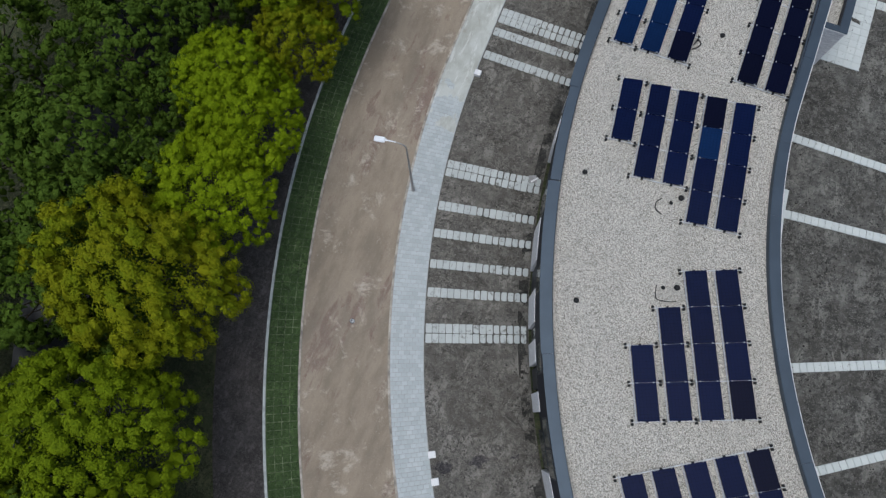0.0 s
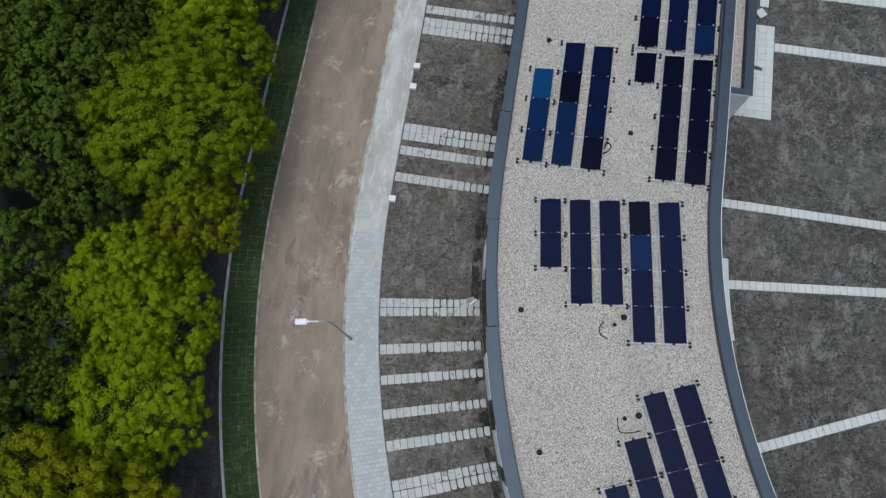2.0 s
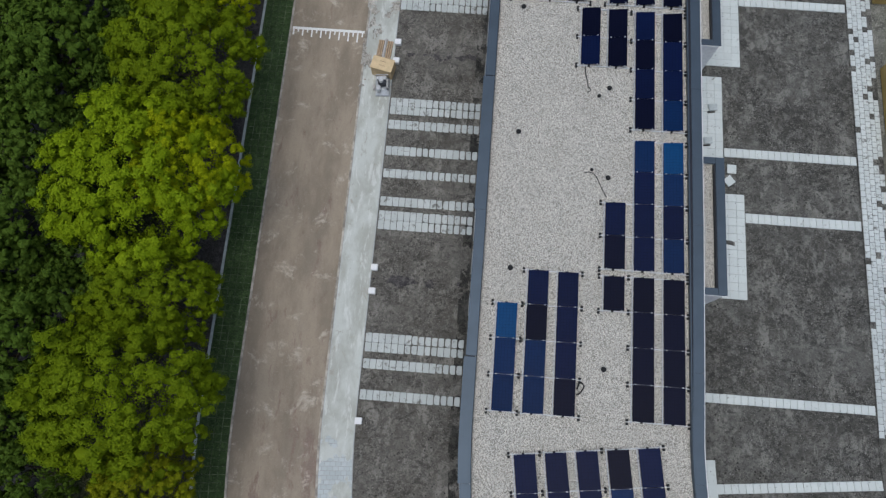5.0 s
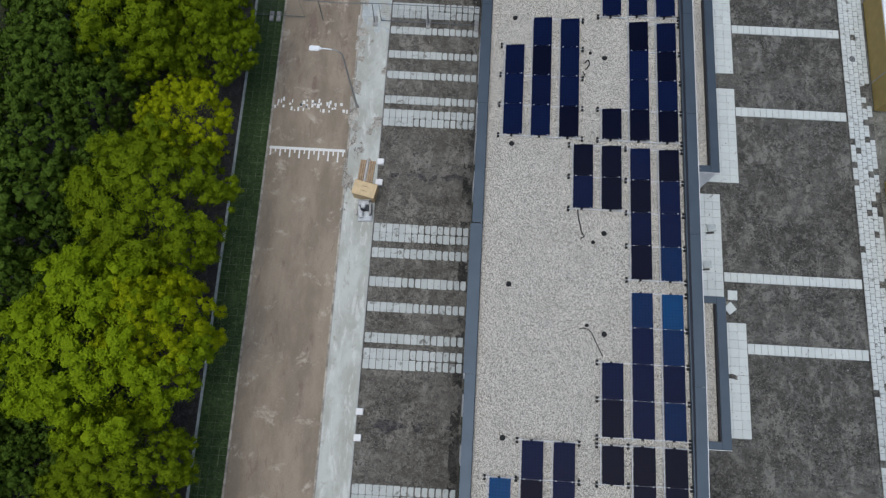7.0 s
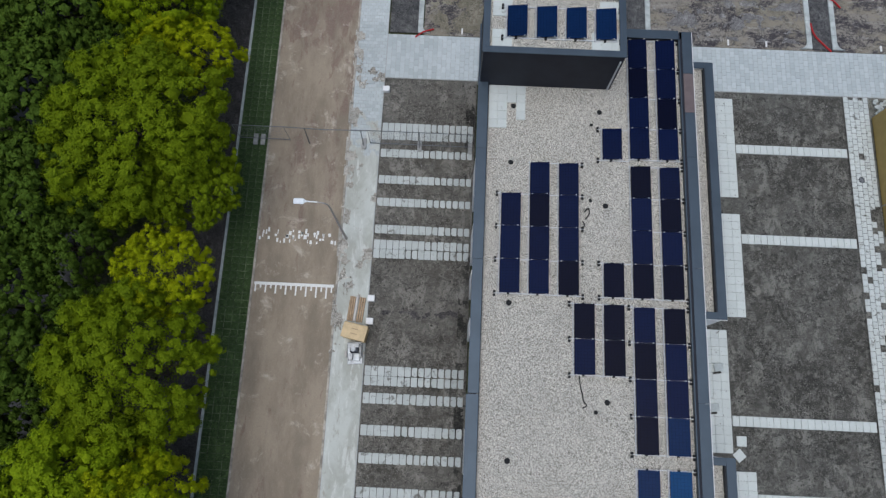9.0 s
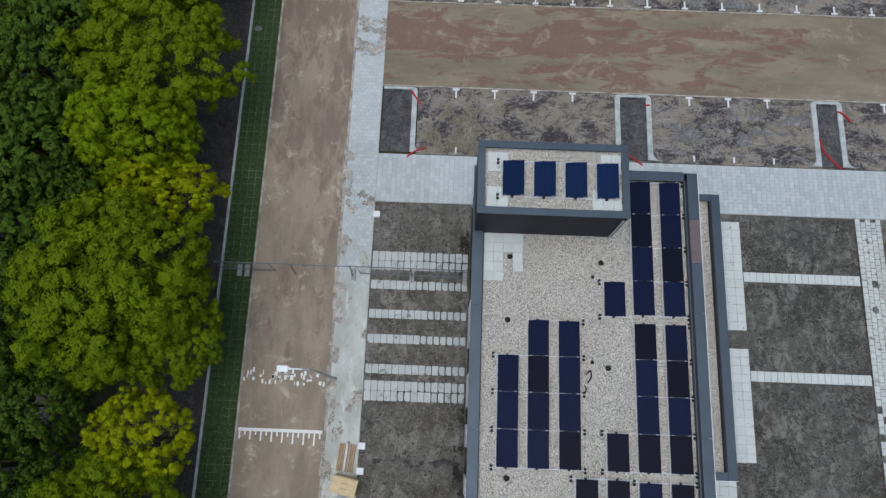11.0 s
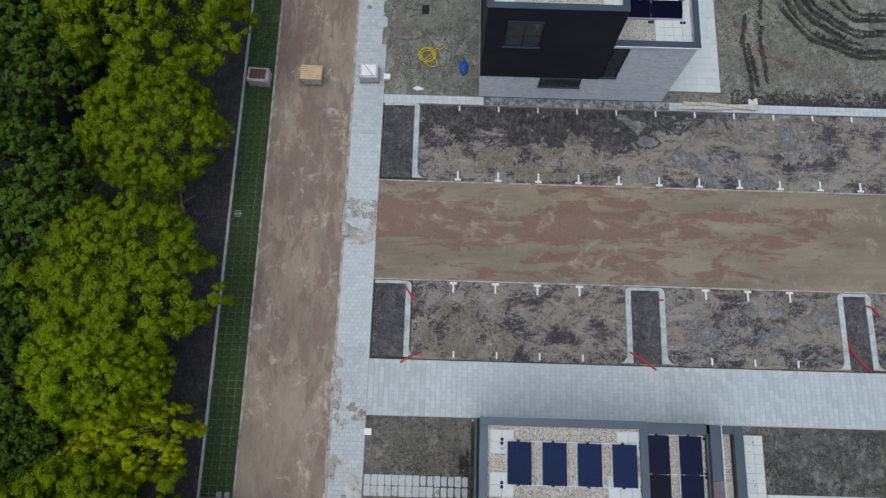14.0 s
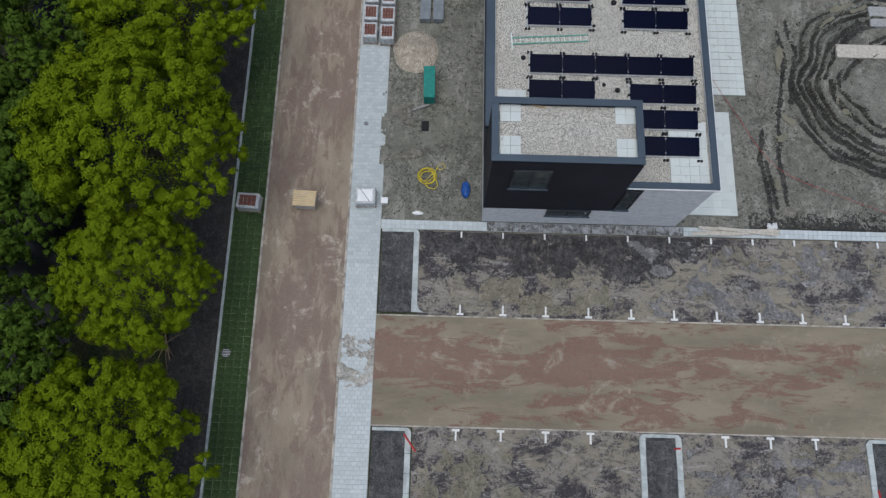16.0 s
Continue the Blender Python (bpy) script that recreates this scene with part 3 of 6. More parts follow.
def rear_yard():
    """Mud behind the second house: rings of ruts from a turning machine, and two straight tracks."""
    xs = [11.3 + 0.075 * k for k in range(200)] + [26.5 + 0.6 * k for k in range(24)]
    ys = [79.42 + 0.075 * k for k in range(225)] + [96.5 + 0.7 * k for k in range(22)]
    bm = bmesh.new()
    g, churn = [], {}
    for i, y in enumerate(ys):
        row = []
        for j, x in enumerate(xs):
            p = Vector((x, y, 0))
            wob = 0.55 * noise.noise(p * 0.4) + 0.10 * noise.noise(p * 1.7)
            ang = math.atan2(y - 89.6, x - 25.9)
            d = math.hypot(x - 25.9, y - 89.6) + wob + (0.9 * max(0.0, math.sin(ang - 0.6)) if y > 89.6 else 0)
            fade = min(1.0, max(0.0, (x - 18.9) / 1.0))
            dig, turned = 0.0, 0.0
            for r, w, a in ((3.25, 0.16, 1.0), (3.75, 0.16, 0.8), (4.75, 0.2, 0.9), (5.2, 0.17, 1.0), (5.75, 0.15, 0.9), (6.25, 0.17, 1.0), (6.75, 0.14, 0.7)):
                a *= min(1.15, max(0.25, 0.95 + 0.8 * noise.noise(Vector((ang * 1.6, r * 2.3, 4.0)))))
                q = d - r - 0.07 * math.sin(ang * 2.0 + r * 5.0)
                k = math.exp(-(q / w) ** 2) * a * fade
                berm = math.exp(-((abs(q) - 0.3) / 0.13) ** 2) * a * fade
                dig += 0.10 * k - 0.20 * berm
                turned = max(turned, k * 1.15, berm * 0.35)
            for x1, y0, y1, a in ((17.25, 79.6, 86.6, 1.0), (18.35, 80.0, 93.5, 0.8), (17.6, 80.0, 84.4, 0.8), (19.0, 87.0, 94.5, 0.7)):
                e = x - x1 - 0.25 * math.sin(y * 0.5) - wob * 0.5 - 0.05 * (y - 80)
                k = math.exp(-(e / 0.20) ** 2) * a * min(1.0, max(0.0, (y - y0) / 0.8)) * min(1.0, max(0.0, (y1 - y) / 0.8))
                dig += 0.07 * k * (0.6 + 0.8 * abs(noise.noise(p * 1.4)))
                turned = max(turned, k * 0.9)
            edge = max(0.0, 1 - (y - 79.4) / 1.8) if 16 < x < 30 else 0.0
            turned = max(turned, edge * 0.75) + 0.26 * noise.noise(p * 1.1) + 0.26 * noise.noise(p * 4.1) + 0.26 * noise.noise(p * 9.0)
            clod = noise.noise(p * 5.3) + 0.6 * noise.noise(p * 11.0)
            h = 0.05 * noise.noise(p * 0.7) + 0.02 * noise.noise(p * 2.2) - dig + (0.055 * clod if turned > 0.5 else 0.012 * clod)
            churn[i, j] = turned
            row.append(bm.verts.new((x, y, -0.1 if i == 0 or j == 0 else max(-0.085, h - 0.01))))
        g.append(row)
    for i in range(len(ys) - 1):
        for j in range(len(xs) - 1):
            f = bm.faces.new((g[i][j], g[i][j + 1], g[i + 1][j + 1], g[i + 1][j]))
            f.smooth = True
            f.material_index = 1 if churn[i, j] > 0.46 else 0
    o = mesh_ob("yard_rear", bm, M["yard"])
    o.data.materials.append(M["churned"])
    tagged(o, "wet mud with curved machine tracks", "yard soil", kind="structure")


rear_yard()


# ---- first row of houses, along the bend ----
ROOF, TOP = 6.30, 6.62
row = thing("terraced_houses", "curved terrace of houses, dark cladding, gravel roof", "terraced houses")
HS0 = -44.0


def back(s):
    """The straight part of the terrace is a little deeper than the bend."""
    return 0.14 * min(1.0, max(0.0, (s + 1.0) / 8.0))


part("roof", slabbed(0.03, 10.555, HS0, NORTH, 6.0, ROOF), M["gravel"], row, "pale gravel roof")
part("core_wall", slabbed(0.0, 10.98, HS0 + 0.2, NORTH - 0.2, 0.0, 5.99), M["upstand"], row)
for name, u0, u1, z in (("parapet_front", -0.30, 0.02, TOP - 0.04), ("parapet_rear", 10.56, 11.00, TOP - 0.04)):
    part(name, slabbed(u0, u1, HS0, NORTH, 5.6, z), M["cladding"], row)
cuts = [HS0, -33, -24, -17.2, -8.5, -3.2, 2.72, 10.2, 17.83, 24.5, 30.5, NORTH]
HOUSE_ENDS = (-8.5, 2.72, 17.83)
for a, b in zip(cuts, cuts[1:]):
    south = 0.05 if b in HOUSE_ENDS else 0.008
    step = -0.05 if b in HOUSE_ENDS else 0.03 if a in HOUSE_ENDS else 0.0
    part("coping", slabbed(-0.46 + step, 0.09, a + 0.008, b - south, TOP - 0.05, TOP), M["coping"], row, "blue-grey metal coping")
    if b == NORTH:
        for c, d, kind, words in ((a, 33.05, "coping", "blue-grey metal coping"), (33.05, 35.35, "primed_coping", "bare brown-primed stretch of coping"), (35.35, b, "coping", "blue-grey metal coping")):
            part(kind, slabbed(10.52, 11.06, c + 0.008, d - 0.008, TOP - 0.05, TOP, shift=back), M["primed" if kind != "coping" else "coping"], row, words)
    else:
        part("coping", slabbed(10.52, 11.06, a + 0.008, b - 0.008, TOP - 0.05, TOP, shift=back), M["coping"], row, "blue-grey metal coping")
part("upstand", slabbed(10.50, 10.558, HS0, NORTH - 0.45, ROOF, TOP - 0.06), M["coping"], row)
part("upstand", slabbed(0.09, 0.13, HS0, NORTH - 0.45, ROOF, TOP - 0.1), M["upstand"], row)
for a, b in zip(cuts, cuts[1:]):
    part("gutter_trim", slabbed(11.065, 11.115, a, b, 6.40, 6.56, shift=back), M["white"], row, "white trim under the coping")
part("parapet_north", boxed(6.95, 11.0, 58.98, 59.36, 5.6, TOP - 0.04), M["cladding"], row)
part("coping", boxed(6.86, 10.49, 58.92, 59.44, TOP - 0.05, TOP - 0.002), M["coping"], row)
part("wall_north", boxed(-0.3, 11.0, 59.2, 59.36, 0, 5.6), M["white_brick"], row)
part("upper_wall", slabbed(-0.30, -0.02, HS0, NORTH, 2.92, 5.6), M["cladding"], row, "dark cladding of the upper floor")
part("wall_rear", slabbed(10.99, 11.06, HS0, NORTH, 0.0, 6.39), M["white_brick"], row, "white brick back wall")

PIERS = ((3.3, 5.7), (7.3, 9.1), (10.0, 11.2), (12.7, 13.7))
for w in (34.72, 19.37, 4.21, -6.07, -19.5):
    for k, (a, b) in enumerate(PIERS):
        if w == 4.21 and k > 1:
            continue
        part("brick_pier", slabbed(-0.34, -0.02, w - b, w - a, 0.0, 2.9), M["white_brick"], row, "white brick ground-floor pier")
    for a, b, kind in ((1.2, 3.2, "window"), (5.8, 7.2, "door"), (9.2, 9.9, "window"), (11.4, 12.5, "door")):
        if w == 4.21 and a > 8:
            continue
        fr = part(kind, slabbed(-0.22, -0.12, w - b, w - a, 0.1 if kind == "door" else 0.6, 2.6), M["frame"], row)
        part("pane" if kind == "window" else "leaf", slabbed(-0.25, -0.225, w - b + 0.12, w - a - 0.12, 0.3 if kind == "door" else 0.75, 2.45), M["glass"] if kind == "window" else M["frame"], fr)
    for a in (2.0, 6.4, 10.4, 14.0):
        if w == 4.21 and a > 8:
            continue
        fr = part("window", slabbed(-0.335, -0.305, w - a - 1.5, w - a, 3.5, 5.2), M["frame"], row)
        part("pane", slabbed(-0.35, -0.338, w - a - 1.4, w - a - 0.1, 3.6, 5.1), M["glass"], fr)

# stair tower at the end of the row
TZ = 9.80


def ring(x0, x1, y0, y1, w):
    """The four sides of a rim, butted end to end."""
    return ((x0, x1, y0, y0 + w), (x0, x1, y1 - w, y1), (x0, x0 + w, y0 + w + 0.004, y1 - w - 0.004), (x1 - w, x1, y0 + w + 0.004, y1 - w - 0.004))


def tower(parent, x0, x1, y0, y1, z0, roof_z, top):
    part("tower_wall", boxed(x0, x1, y0, y1, z0, roof_z - 0.05), M["cladding"], parent, "dark-clad third storey")
    part("tower_roof", boxed(x0 + 0.23, x1 - 0.23, y0 + 0.23, y1 - 0.23, roof_z - 0.04, roof_z), M["gravel"], parent)
    for a in ring(x0, x1, y0, y1, 0.22):
        part("parapet", boxed(*a, roof_z - 0.049, top - 0.06), M["cladding"], parent)
    for a in ring(x0 - 0.06, x1 + 0.06, y0 - 0.06, y1 + 0.06, 0.35):
        part("tower_coping", boxed(*a, top - 0.058, top, bev=0.008), M["coping"], parent)


tower(row, -0.36, 6.70, 55.85, 59.4, 6.31, TZ - 0.22, TZ)
part("downpipe", tubed([(6.55, 55.80, 6.4), (6.55, 55.80, 9.3)], 0.05), M["alu"], row, "pale downpipe on the dark wall")

# single-storey extensions at the back
for a, b in ((28.76, 36.78), (43.93, 59.36)):
    ex = thing("rear_extension", "low rear extension with gravel roof", "house extension", "rear extensions")
    part("wall", boxed(11.08, 13.48, a + 0.05, b - 0.05, 0, 3.25), M["white_brick"], ex, "pale brick wall")
    part("roof", boxed(11.12, 13.1, a + 0.33, b - 0.33, 3.26, 3.30), M["gravel"], ex)
    part("parapet", boxed(13.12, 13.48, a + 0.05, b - 0.05, 3.251, 3.52), M["white_brick"], ex)
    part("parapet", boxed(11.12, 13.11, a + 0.05, a + 0.32, 3.251, 3.52), M["white_brick"], ex)
    part("parapet", boxed(11.12, 13.11, b - 0.32, b - 0.05, 3.251, 3.52), M["white_brick"], ex)
    part("coping", boxed(13.06, 13.56, a, b, 3.525, 3.60, bev=0.01), M["coping"], ex, "blue-grey metal coping")
    part("coping", boxed(11.22, 13.055, a, a + 0.40, 3.525, 3.60, bev=0.01), M["coping"], ex, "blue-grey metal coping")
    part("coping", boxed(11.22, 13.055, b - 0.40, b, 3.525, 3.60, bev=0.01), M["coping"], ex, "blue-grey metal coping")
    part("trim", boxed(11.22, 13.58, a - 0.03, a - 0.004, 3.50, 3.56), M["white"], ex)
    part("upstand", boxed(12.98, 13.055, a + 0.41, b - 0.41, 3.30, 3.56), M["upstand"], ex)

# ---- second house ----
h2 = thing("corner_house", "white brick house with dark-clad upper storey", "house")
Y2 = 79.46
part("wall", boxed(-0.20, 11.50, Y2, 118, 0.0, 6.2), M["white_brick"], h2, "white brick wall")
part("dark_wall", boxed(-0.30, 6.86, Y2 - 0.06, 82.6, 2.75, 9.4), M["cladding"], h2, "smooth dark cladding")
part("side_wall", boxed(-0.32, -0.21, 82.61, 118, 2.75, 6.25), M["cladding"], h2)
part("roof", boxed(0.1, 11.29, 82.62, 117.6, 6.21, 6.30), M["gravel"], h2)
part("roof", boxed(6.88, 11.29, Y2 + 0.2, 82.61, 6.21, 6.298), M["gravel"], h2)
part("parapet", boxed(6.88, 11.50, Y2, Y2 + 0.19, 6.201, 6.55), M["white_brick"], h2)
part("parapet", boxed(11.30, 11.50, Y2 + 0.20, 118, 6.201, 6.55), M["white_brick"], h2)
part("coping", boxed(6.88, 11.245, Y2 - 0.08, Y2 + 0.27, 6.555, 6.62, bev=0.01), M["coping"], h2)
part("coping", boxed(11.25, 11.60, Y2 - 0.08, 118, 6.555, 6.62, bev=0.01), M["coping"], h2)
part("coping", boxed(-0.46, 0.02, 82.62, 118, 6.2, 6.62, bev=0.01), M["coping"], h2)
part("trim", boxed(11.605, 11.65, Y2 - 0.1, 118, 6.50, 6.56), M["white"], h2)
part("trim", boxed(6.9, 11.6, Y2 - 0.13, Y2 - 0.085, 6.48, 6.56), M["white"], h2)
tower(h2, -0.30, 6.78, Y2 - 0.04, 82.6, 9.41, 9.5, TZ)


def window(parent, x0, x1, z0, z1, y, bars=1, rail=True):
    """A framed window in a wall that faces south, glass set back behind the bars."""
    f = 0.07
    w = part("window", boxed(x0 + f, x1 - f, y - 0.02, y + 0.045, z0 + f, z1 - f), M["glass"], parent, "dark window glass")
    for a, b in ((z0, z0 + f), (z1 - f, z1)):
        part("frame_bar", boxed(x0, x1, y - 0.05, y + 0.05, a, b), M["frame"], w)
    for k in range(bars + 2):
        x = x0 + (x1 - x0 - f) * k / (bars + 1)
        part("frame_bar", boxed(x, x + f, y - 0.048, y + 0.048, z0 + f, z1 - f), M["frame"], w)
    if rail:
        part("frame_bar", boxed(x0 + f, x1 - f, y - 0.046, y + 0.046, z0 + (z1 - z0) * 0.42, z0 + (z1 - z0) * 0.42 + 0.06), M["frame"], w)
    part("sill", boxed(x0 - 0.08, x1 + 0.08, y - 0.14, y - 0.051, z0 - 0.06, z0), M["coping"], w)


window(h2, 0.80, 2.72, 6.35, 8.65, Y2 - 0.12, 1)
window(h2, 3.35, 5.85, 1.78, 2.62, Y2 - 0.06, 1, False)
window(h2, 6.95, 7.75, 3.15, 6.05, Y2 - 0.06, 0)
part("dark_inset", boxed(6.87, 7.85, Y2 - 0.03, Y2 - 0.005, 2.75, 6.15), M["cladding"], h2)


# ---- solar panels ----
LEN, WID = 1.765, 1.0
pm = boxed(0, WID, 0, LEN - 0.02, -0.018, 0.018, bev=0.004)
panel_mesh = bpy.data.meshes.new("panel")
pm.to_mesh(panel_mesh), pm.free()
panel_meshes = []
for one in M["panel"]:
    panel_meshes.append(panel_mesh.copy())
    panel_meshes[-1].materials.append(one)
clip_mesh = bpy.data.meshes.new("clamp")
pm = boxed(-0.025, 0.025, -0.03, 0.03, -0.02, 0.03)
pm.to_mesh(clip_mesh), pm.free()
clip_mesh.materials.append(M["alu"])
LEAN = radians(9)


def panel_column(place, turn, n, first=False, last=False, label="dark blue solar panels on ballasted rails over gravel", tones=""):
    """n modules end to end; low edge to the local left, rails and rubber feet under them. place: lower left corner.
    tones: from the lower end, 0 black, 1 navy, 2 blue, 3 bright blue, both blues for reflected sky; navy where none is
    given."""
    m = Matrix.Translation(place) @ Euler((0, 0, turn)).to_matrix().to_4x4()
    t = thing("solar_panel_row", label, "solar panels", "rooftop solar panels", m=m)
    tilt = Euler((0, -LEAN, 0)).to_matrix().to_4x4()
    for k in range(n):
        p = new("panel", panel_meshes[int(tones[k]) if k < len(tones) else 1])
        p.parent = t
        p.matrix_local = Matrix.Translation((0.0, 0.01 + k * LEN, 0.14)) @ tilt
        p.scale.x = random.uniform(0.995, 1.005)
    part("rail", boxed(-0.075, -0.035, -0.08, n * LEN + 0.08, 0.05, 0.12), M["alu"], t, "silver rail")
    part("rail", boxed(WID - 0.03, WID + 0.0, -0.05, n * LEN + 0.05, 0.20, 0.24), M["alu"], t, "silver rail")
    for k in range(n + 1):
        y = k * LEN
        part("cross_bar", boxed(-0.25 if first else -0.1, WID + (0.30 if last else 0.42), y - 0.024, y + 0.024, 0.03, 0.065), M["rail"], t)
        for x in ((0.12, 0.86)):
            c = new("clamp", clip_mesh)
            c.parent = t
            c.matrix_local = Matrix.Translation((x, y, 0.16 + x * math.sin(LEAN)))
        feet = [(0.45, 0.0)] if k in (0, n) else []
        feet += [(-0.24, 0.06), (-0.24, -0.11)] if first else []
        feet += [(WID + 0.22, 0.06), (WID + 0.22, -0.11)] if last else []
        for x, dy in feet:
            part("foot", boxed(x - 0.06, x + 0.06, y + dy - 0.06, y + dy + 0.06, 0.0, 0.13, bev=0.015), M["rubber"], t, "black rubber foot")
    return t


Z = ROOF + 0.01


def bottom_array(x, y, deg, counts, tones, pitch=1.475):
    a = radians(deg)
    for k, n in enumerate(counts):
        p = (x + pitch * k * math.cos(a), y + pitch * k * math.sin(a), Z)
        panel_column(p, a, n, k == 0 or n > counts[k - 1], k == len(counts) - 1, tones=tones[k])


def top_array(x, y, deg, counts, tones, pitch=1.475):
    a = radians(deg)
    for k, n in enumerate(counts):
        q = Vector((x + pitch * k * math.cos(a), y + pitch * k * math.sin(a), Z)) - n * LEN * Vector((-math.sin(a), math.cos(a), 0))
        panel_column(q, a, n, k == 0 or n > counts[k - 1], k == len(counts) - 1, tones=tones[k])


top_array(8.01, 0.62, 32, (3, 3, 3, 3, 3), ("111", "111", "111", "111", "110"))
bottom_array(8.03, 3.23, 22.5, (2, 3, 4, 4), ("11", "111", "1111", "0111"))
top_array(2.15, 19.77, 7, (2, 3, 3, 4, 4), ("11", "111", "111", "1120", "1111"))
# tones 2 and 3 fix the sky's reflection to chosen modules
for x, y, n, f, e, tones in ((0.97, 21.70, 3, 1, 0, "223"), (2.45, 21.70, 4, 1, 0, "2201"), (3.95, 21.70, 4, 0, 1, "0111"),
                             (7.72, 21.70, 4, 1, 0, "0000"), (9.22, 21.70, 4, 0, 1, "0000"), (6.24, 26.97, 1, 1, 0, "0"),
                             (6.24, 29.10, 2, 1, 0, "01"), (7.72, 29.10, 4, 0, 0, "1112"), (9.22, 29.10, 4, 0, 1, "2123"),
                             (7.72, 36.83, 4, 1, 0, "0101"), (9.22, 36.83, 4, 0, 1, "2110"), (6.22, 40.43, 2, 0, 0, "00"), (4.74, 40.43, 2, 1, 0, "10"),
                             (0.97, 44.33, 3, 1, 0, "111"), (2.45, 44.33, 4, 0, 0, "1101"), (3.96, 44.33, 4, 0, 1, "0111"),
                             (6.24, 44.33, 1, 1, 0, "0"), (7.72, 44.33, 4, 0, 0, "0110"), (9.24, 44.33, 4, 0, 1, "0101"),
                             (6.26, 51.70, 1, 1, 0, "1"), (7.72, 51.80, 4, 0, 0, "1101"), (9.24, 51.80, 4, 0, 1, "1011")):
    panel_column((x, y, Z), 0, n, bool(f), bool(e), tones=tones)
for k in range(4):
    panel_column((0.79 + 1.485 * k, 56.72, TZ - 0.21), 0, 1, k == 0, k == 3, "dark blue solar panel on the small upper roof", "2")
for x1, y, n in ((5.33, 88.85, 2), (10.61, 88.78, 2), (10.73, 85.93, 5), (5.37, 84.40, 2), (10.76, 84.28, 2), (10.75, 82.80, 2), (10.72, 81.28, 2), (10.6, 90.3, 2), (5.3, 90.4, 2)):
    panel_column((x1, y, Z), radians(90), n, True, True, "black solar panels in rows on gravel roof", "00000")

# ---- trees ----
def leaf_mesh(name, mat, radius, height, seed, leaves=38000, size=0.125, lobes=88, rough=0.12):
    """A full crown: clumps crowded on an uneven dome and below its skin, tufts on each clump, small folded leaves on each tuft."""
    rng = np.random.default_rng(seed)
    zc, rz = height * 0.60, height * 0.38
    k = np.arange(lobes)
    z = 1.0 - 1.42 * (k + 0.5) / lobes
    a = k * 2.39996 + rng.uniform(-0.35, 0.35, lobes)
    out = np.stack([np.cos(a) * np.sqrt(1 - z * z), np.sin(a) * np.sqrt(1 - z * z), z], 1)
    swell = np.array([noise.noise(Vector(v) * 1.7 + Vector((seed * 3.7, 0, 0))) + 0.5 * noise.noise(Vector(v) * 3.6 + Vector((0, seed * 1.3, 0))) for v in out])
    d = (0.86 + rough * 1.3 * swell) * rng.uniform(0.88, 1.03, lobes)
    centre = out * d[:, None] * np.array([radius, radius, rz]) + np.array([0, 0, zc])
    size_ = radius * rng.uniform(0.115, 0.20, lobes)
    count = np.maximum(5, (8 * (size_ / (0.16 * radius)) ** 2).astype(int))
    who = np.repeat(np.arange(lobes), count)
    n = len(who)
    w = rng.normal(size=(n, 3)) + out[who] * 0.9 + np.array([0, 0, 0.3])
    w /= np.linalg.norm(w, axis=1)[:, None]
    tuft = centre[who] + w * (size_[who] * rng.uniform(0.72, 1.12, n))[:, None]
    spread = rng.uniform(0.24, 0.42, n) * radius / 5.0
    core = rng.normal(size=(n // 4, 3)) + np.array([0, 0, 0.8])  # loose leaves under the clumps, so that nobody sees through
    core /= np.linalg.norm(core, axis=1)[:, None]
    tuft = np.concatenate([tuft, core * rng.uniform(0.58, 0.74, len(core))[:, None] * np.array([radius, radius, rz]) + np.array([0, 0, zc])])
    out_of = np.concatenate([out[who], core])
    w, spread = np.concatenate([w, core]), np.concatenate([spread, np.full(len(core), 0.11 * radius)])
    n = len(tuft)
    per = max(5, leaves // n)
    at = np.repeat(np.arange(n), per)
    m = len(at)
    q = rng.normal(size=(m, 3)) + w[at] * 0.9 + np.array([0, 0, 0.3])
    q /= np.linalg.norm(q, axis=1)[:, None]
    p = tuft[at] + q * (spread[at] * rng.uniform(0.66, 1.12, m))[:, None] * np.array([1.0, 1.0, 0.8])
    nrm = w[at] * 0.3 + out_of[at] * 0.3 + q * 0.8 + rng.normal(size=(m, 3)) * 0.24
    nrm /= np.linalg.norm(nrm, axis=1)[:, None]
    e = np.cross(nrm, rng.normal(size=(m, 3)))
    e /= np.linalg.norm(e, axis=1)[:, None]
    b = np.cross(nrm, e)
    s = (size * rng.uniform(0.6, 1.3, m))[:, None]
    verts = np.stack([p - e * s * 0.6, p + b * s * 0.38 - nrm * s * 0.12, p + e * s * 0.6, p - b * s * 0.38 - nrm * s * 0.12], 1).reshape(-1, 3)
    faces = np.arange(4 * m).reshape(-1, 4).tolist()
    # dense twiggy masses inside the clumps and tufts, ragged lumps under the loose leaves
    solid = bmesh.new()
    bmesh.ops.create_icosphere(solid, subdivisions=1, radius=1.0)
    ball, tri = np.array([v.co[:] for v in solid.verts]), np.array([[v.index for v in f.verts] for f in solid.faces])
    solid.free()
    heart, girth = np.concatenate([centre, tuft[:len(who)]]), np.concatenate([size_ * 0.5, spread[:len(who)] * 0.66])
    lump_ = ball[None] * rng.uniform(0.7, 1.15, (len(heart), len(ball), 1)) * girth[:, None, None] * np.array([1, 1, 0.85]) + heart[:, None]
    faces += (tri[None] + len(verts) + np.arange(len(heart))[:, None, None] * len(ball)).reshape(-1, 3).tolist()
    me = bpy.data.meshes.new(name)
    me.from_pydata(verts.tolist() + lump_.reshape(-1, 3).tolist(), [], faces)
    me.materials.append(mat)
    return me


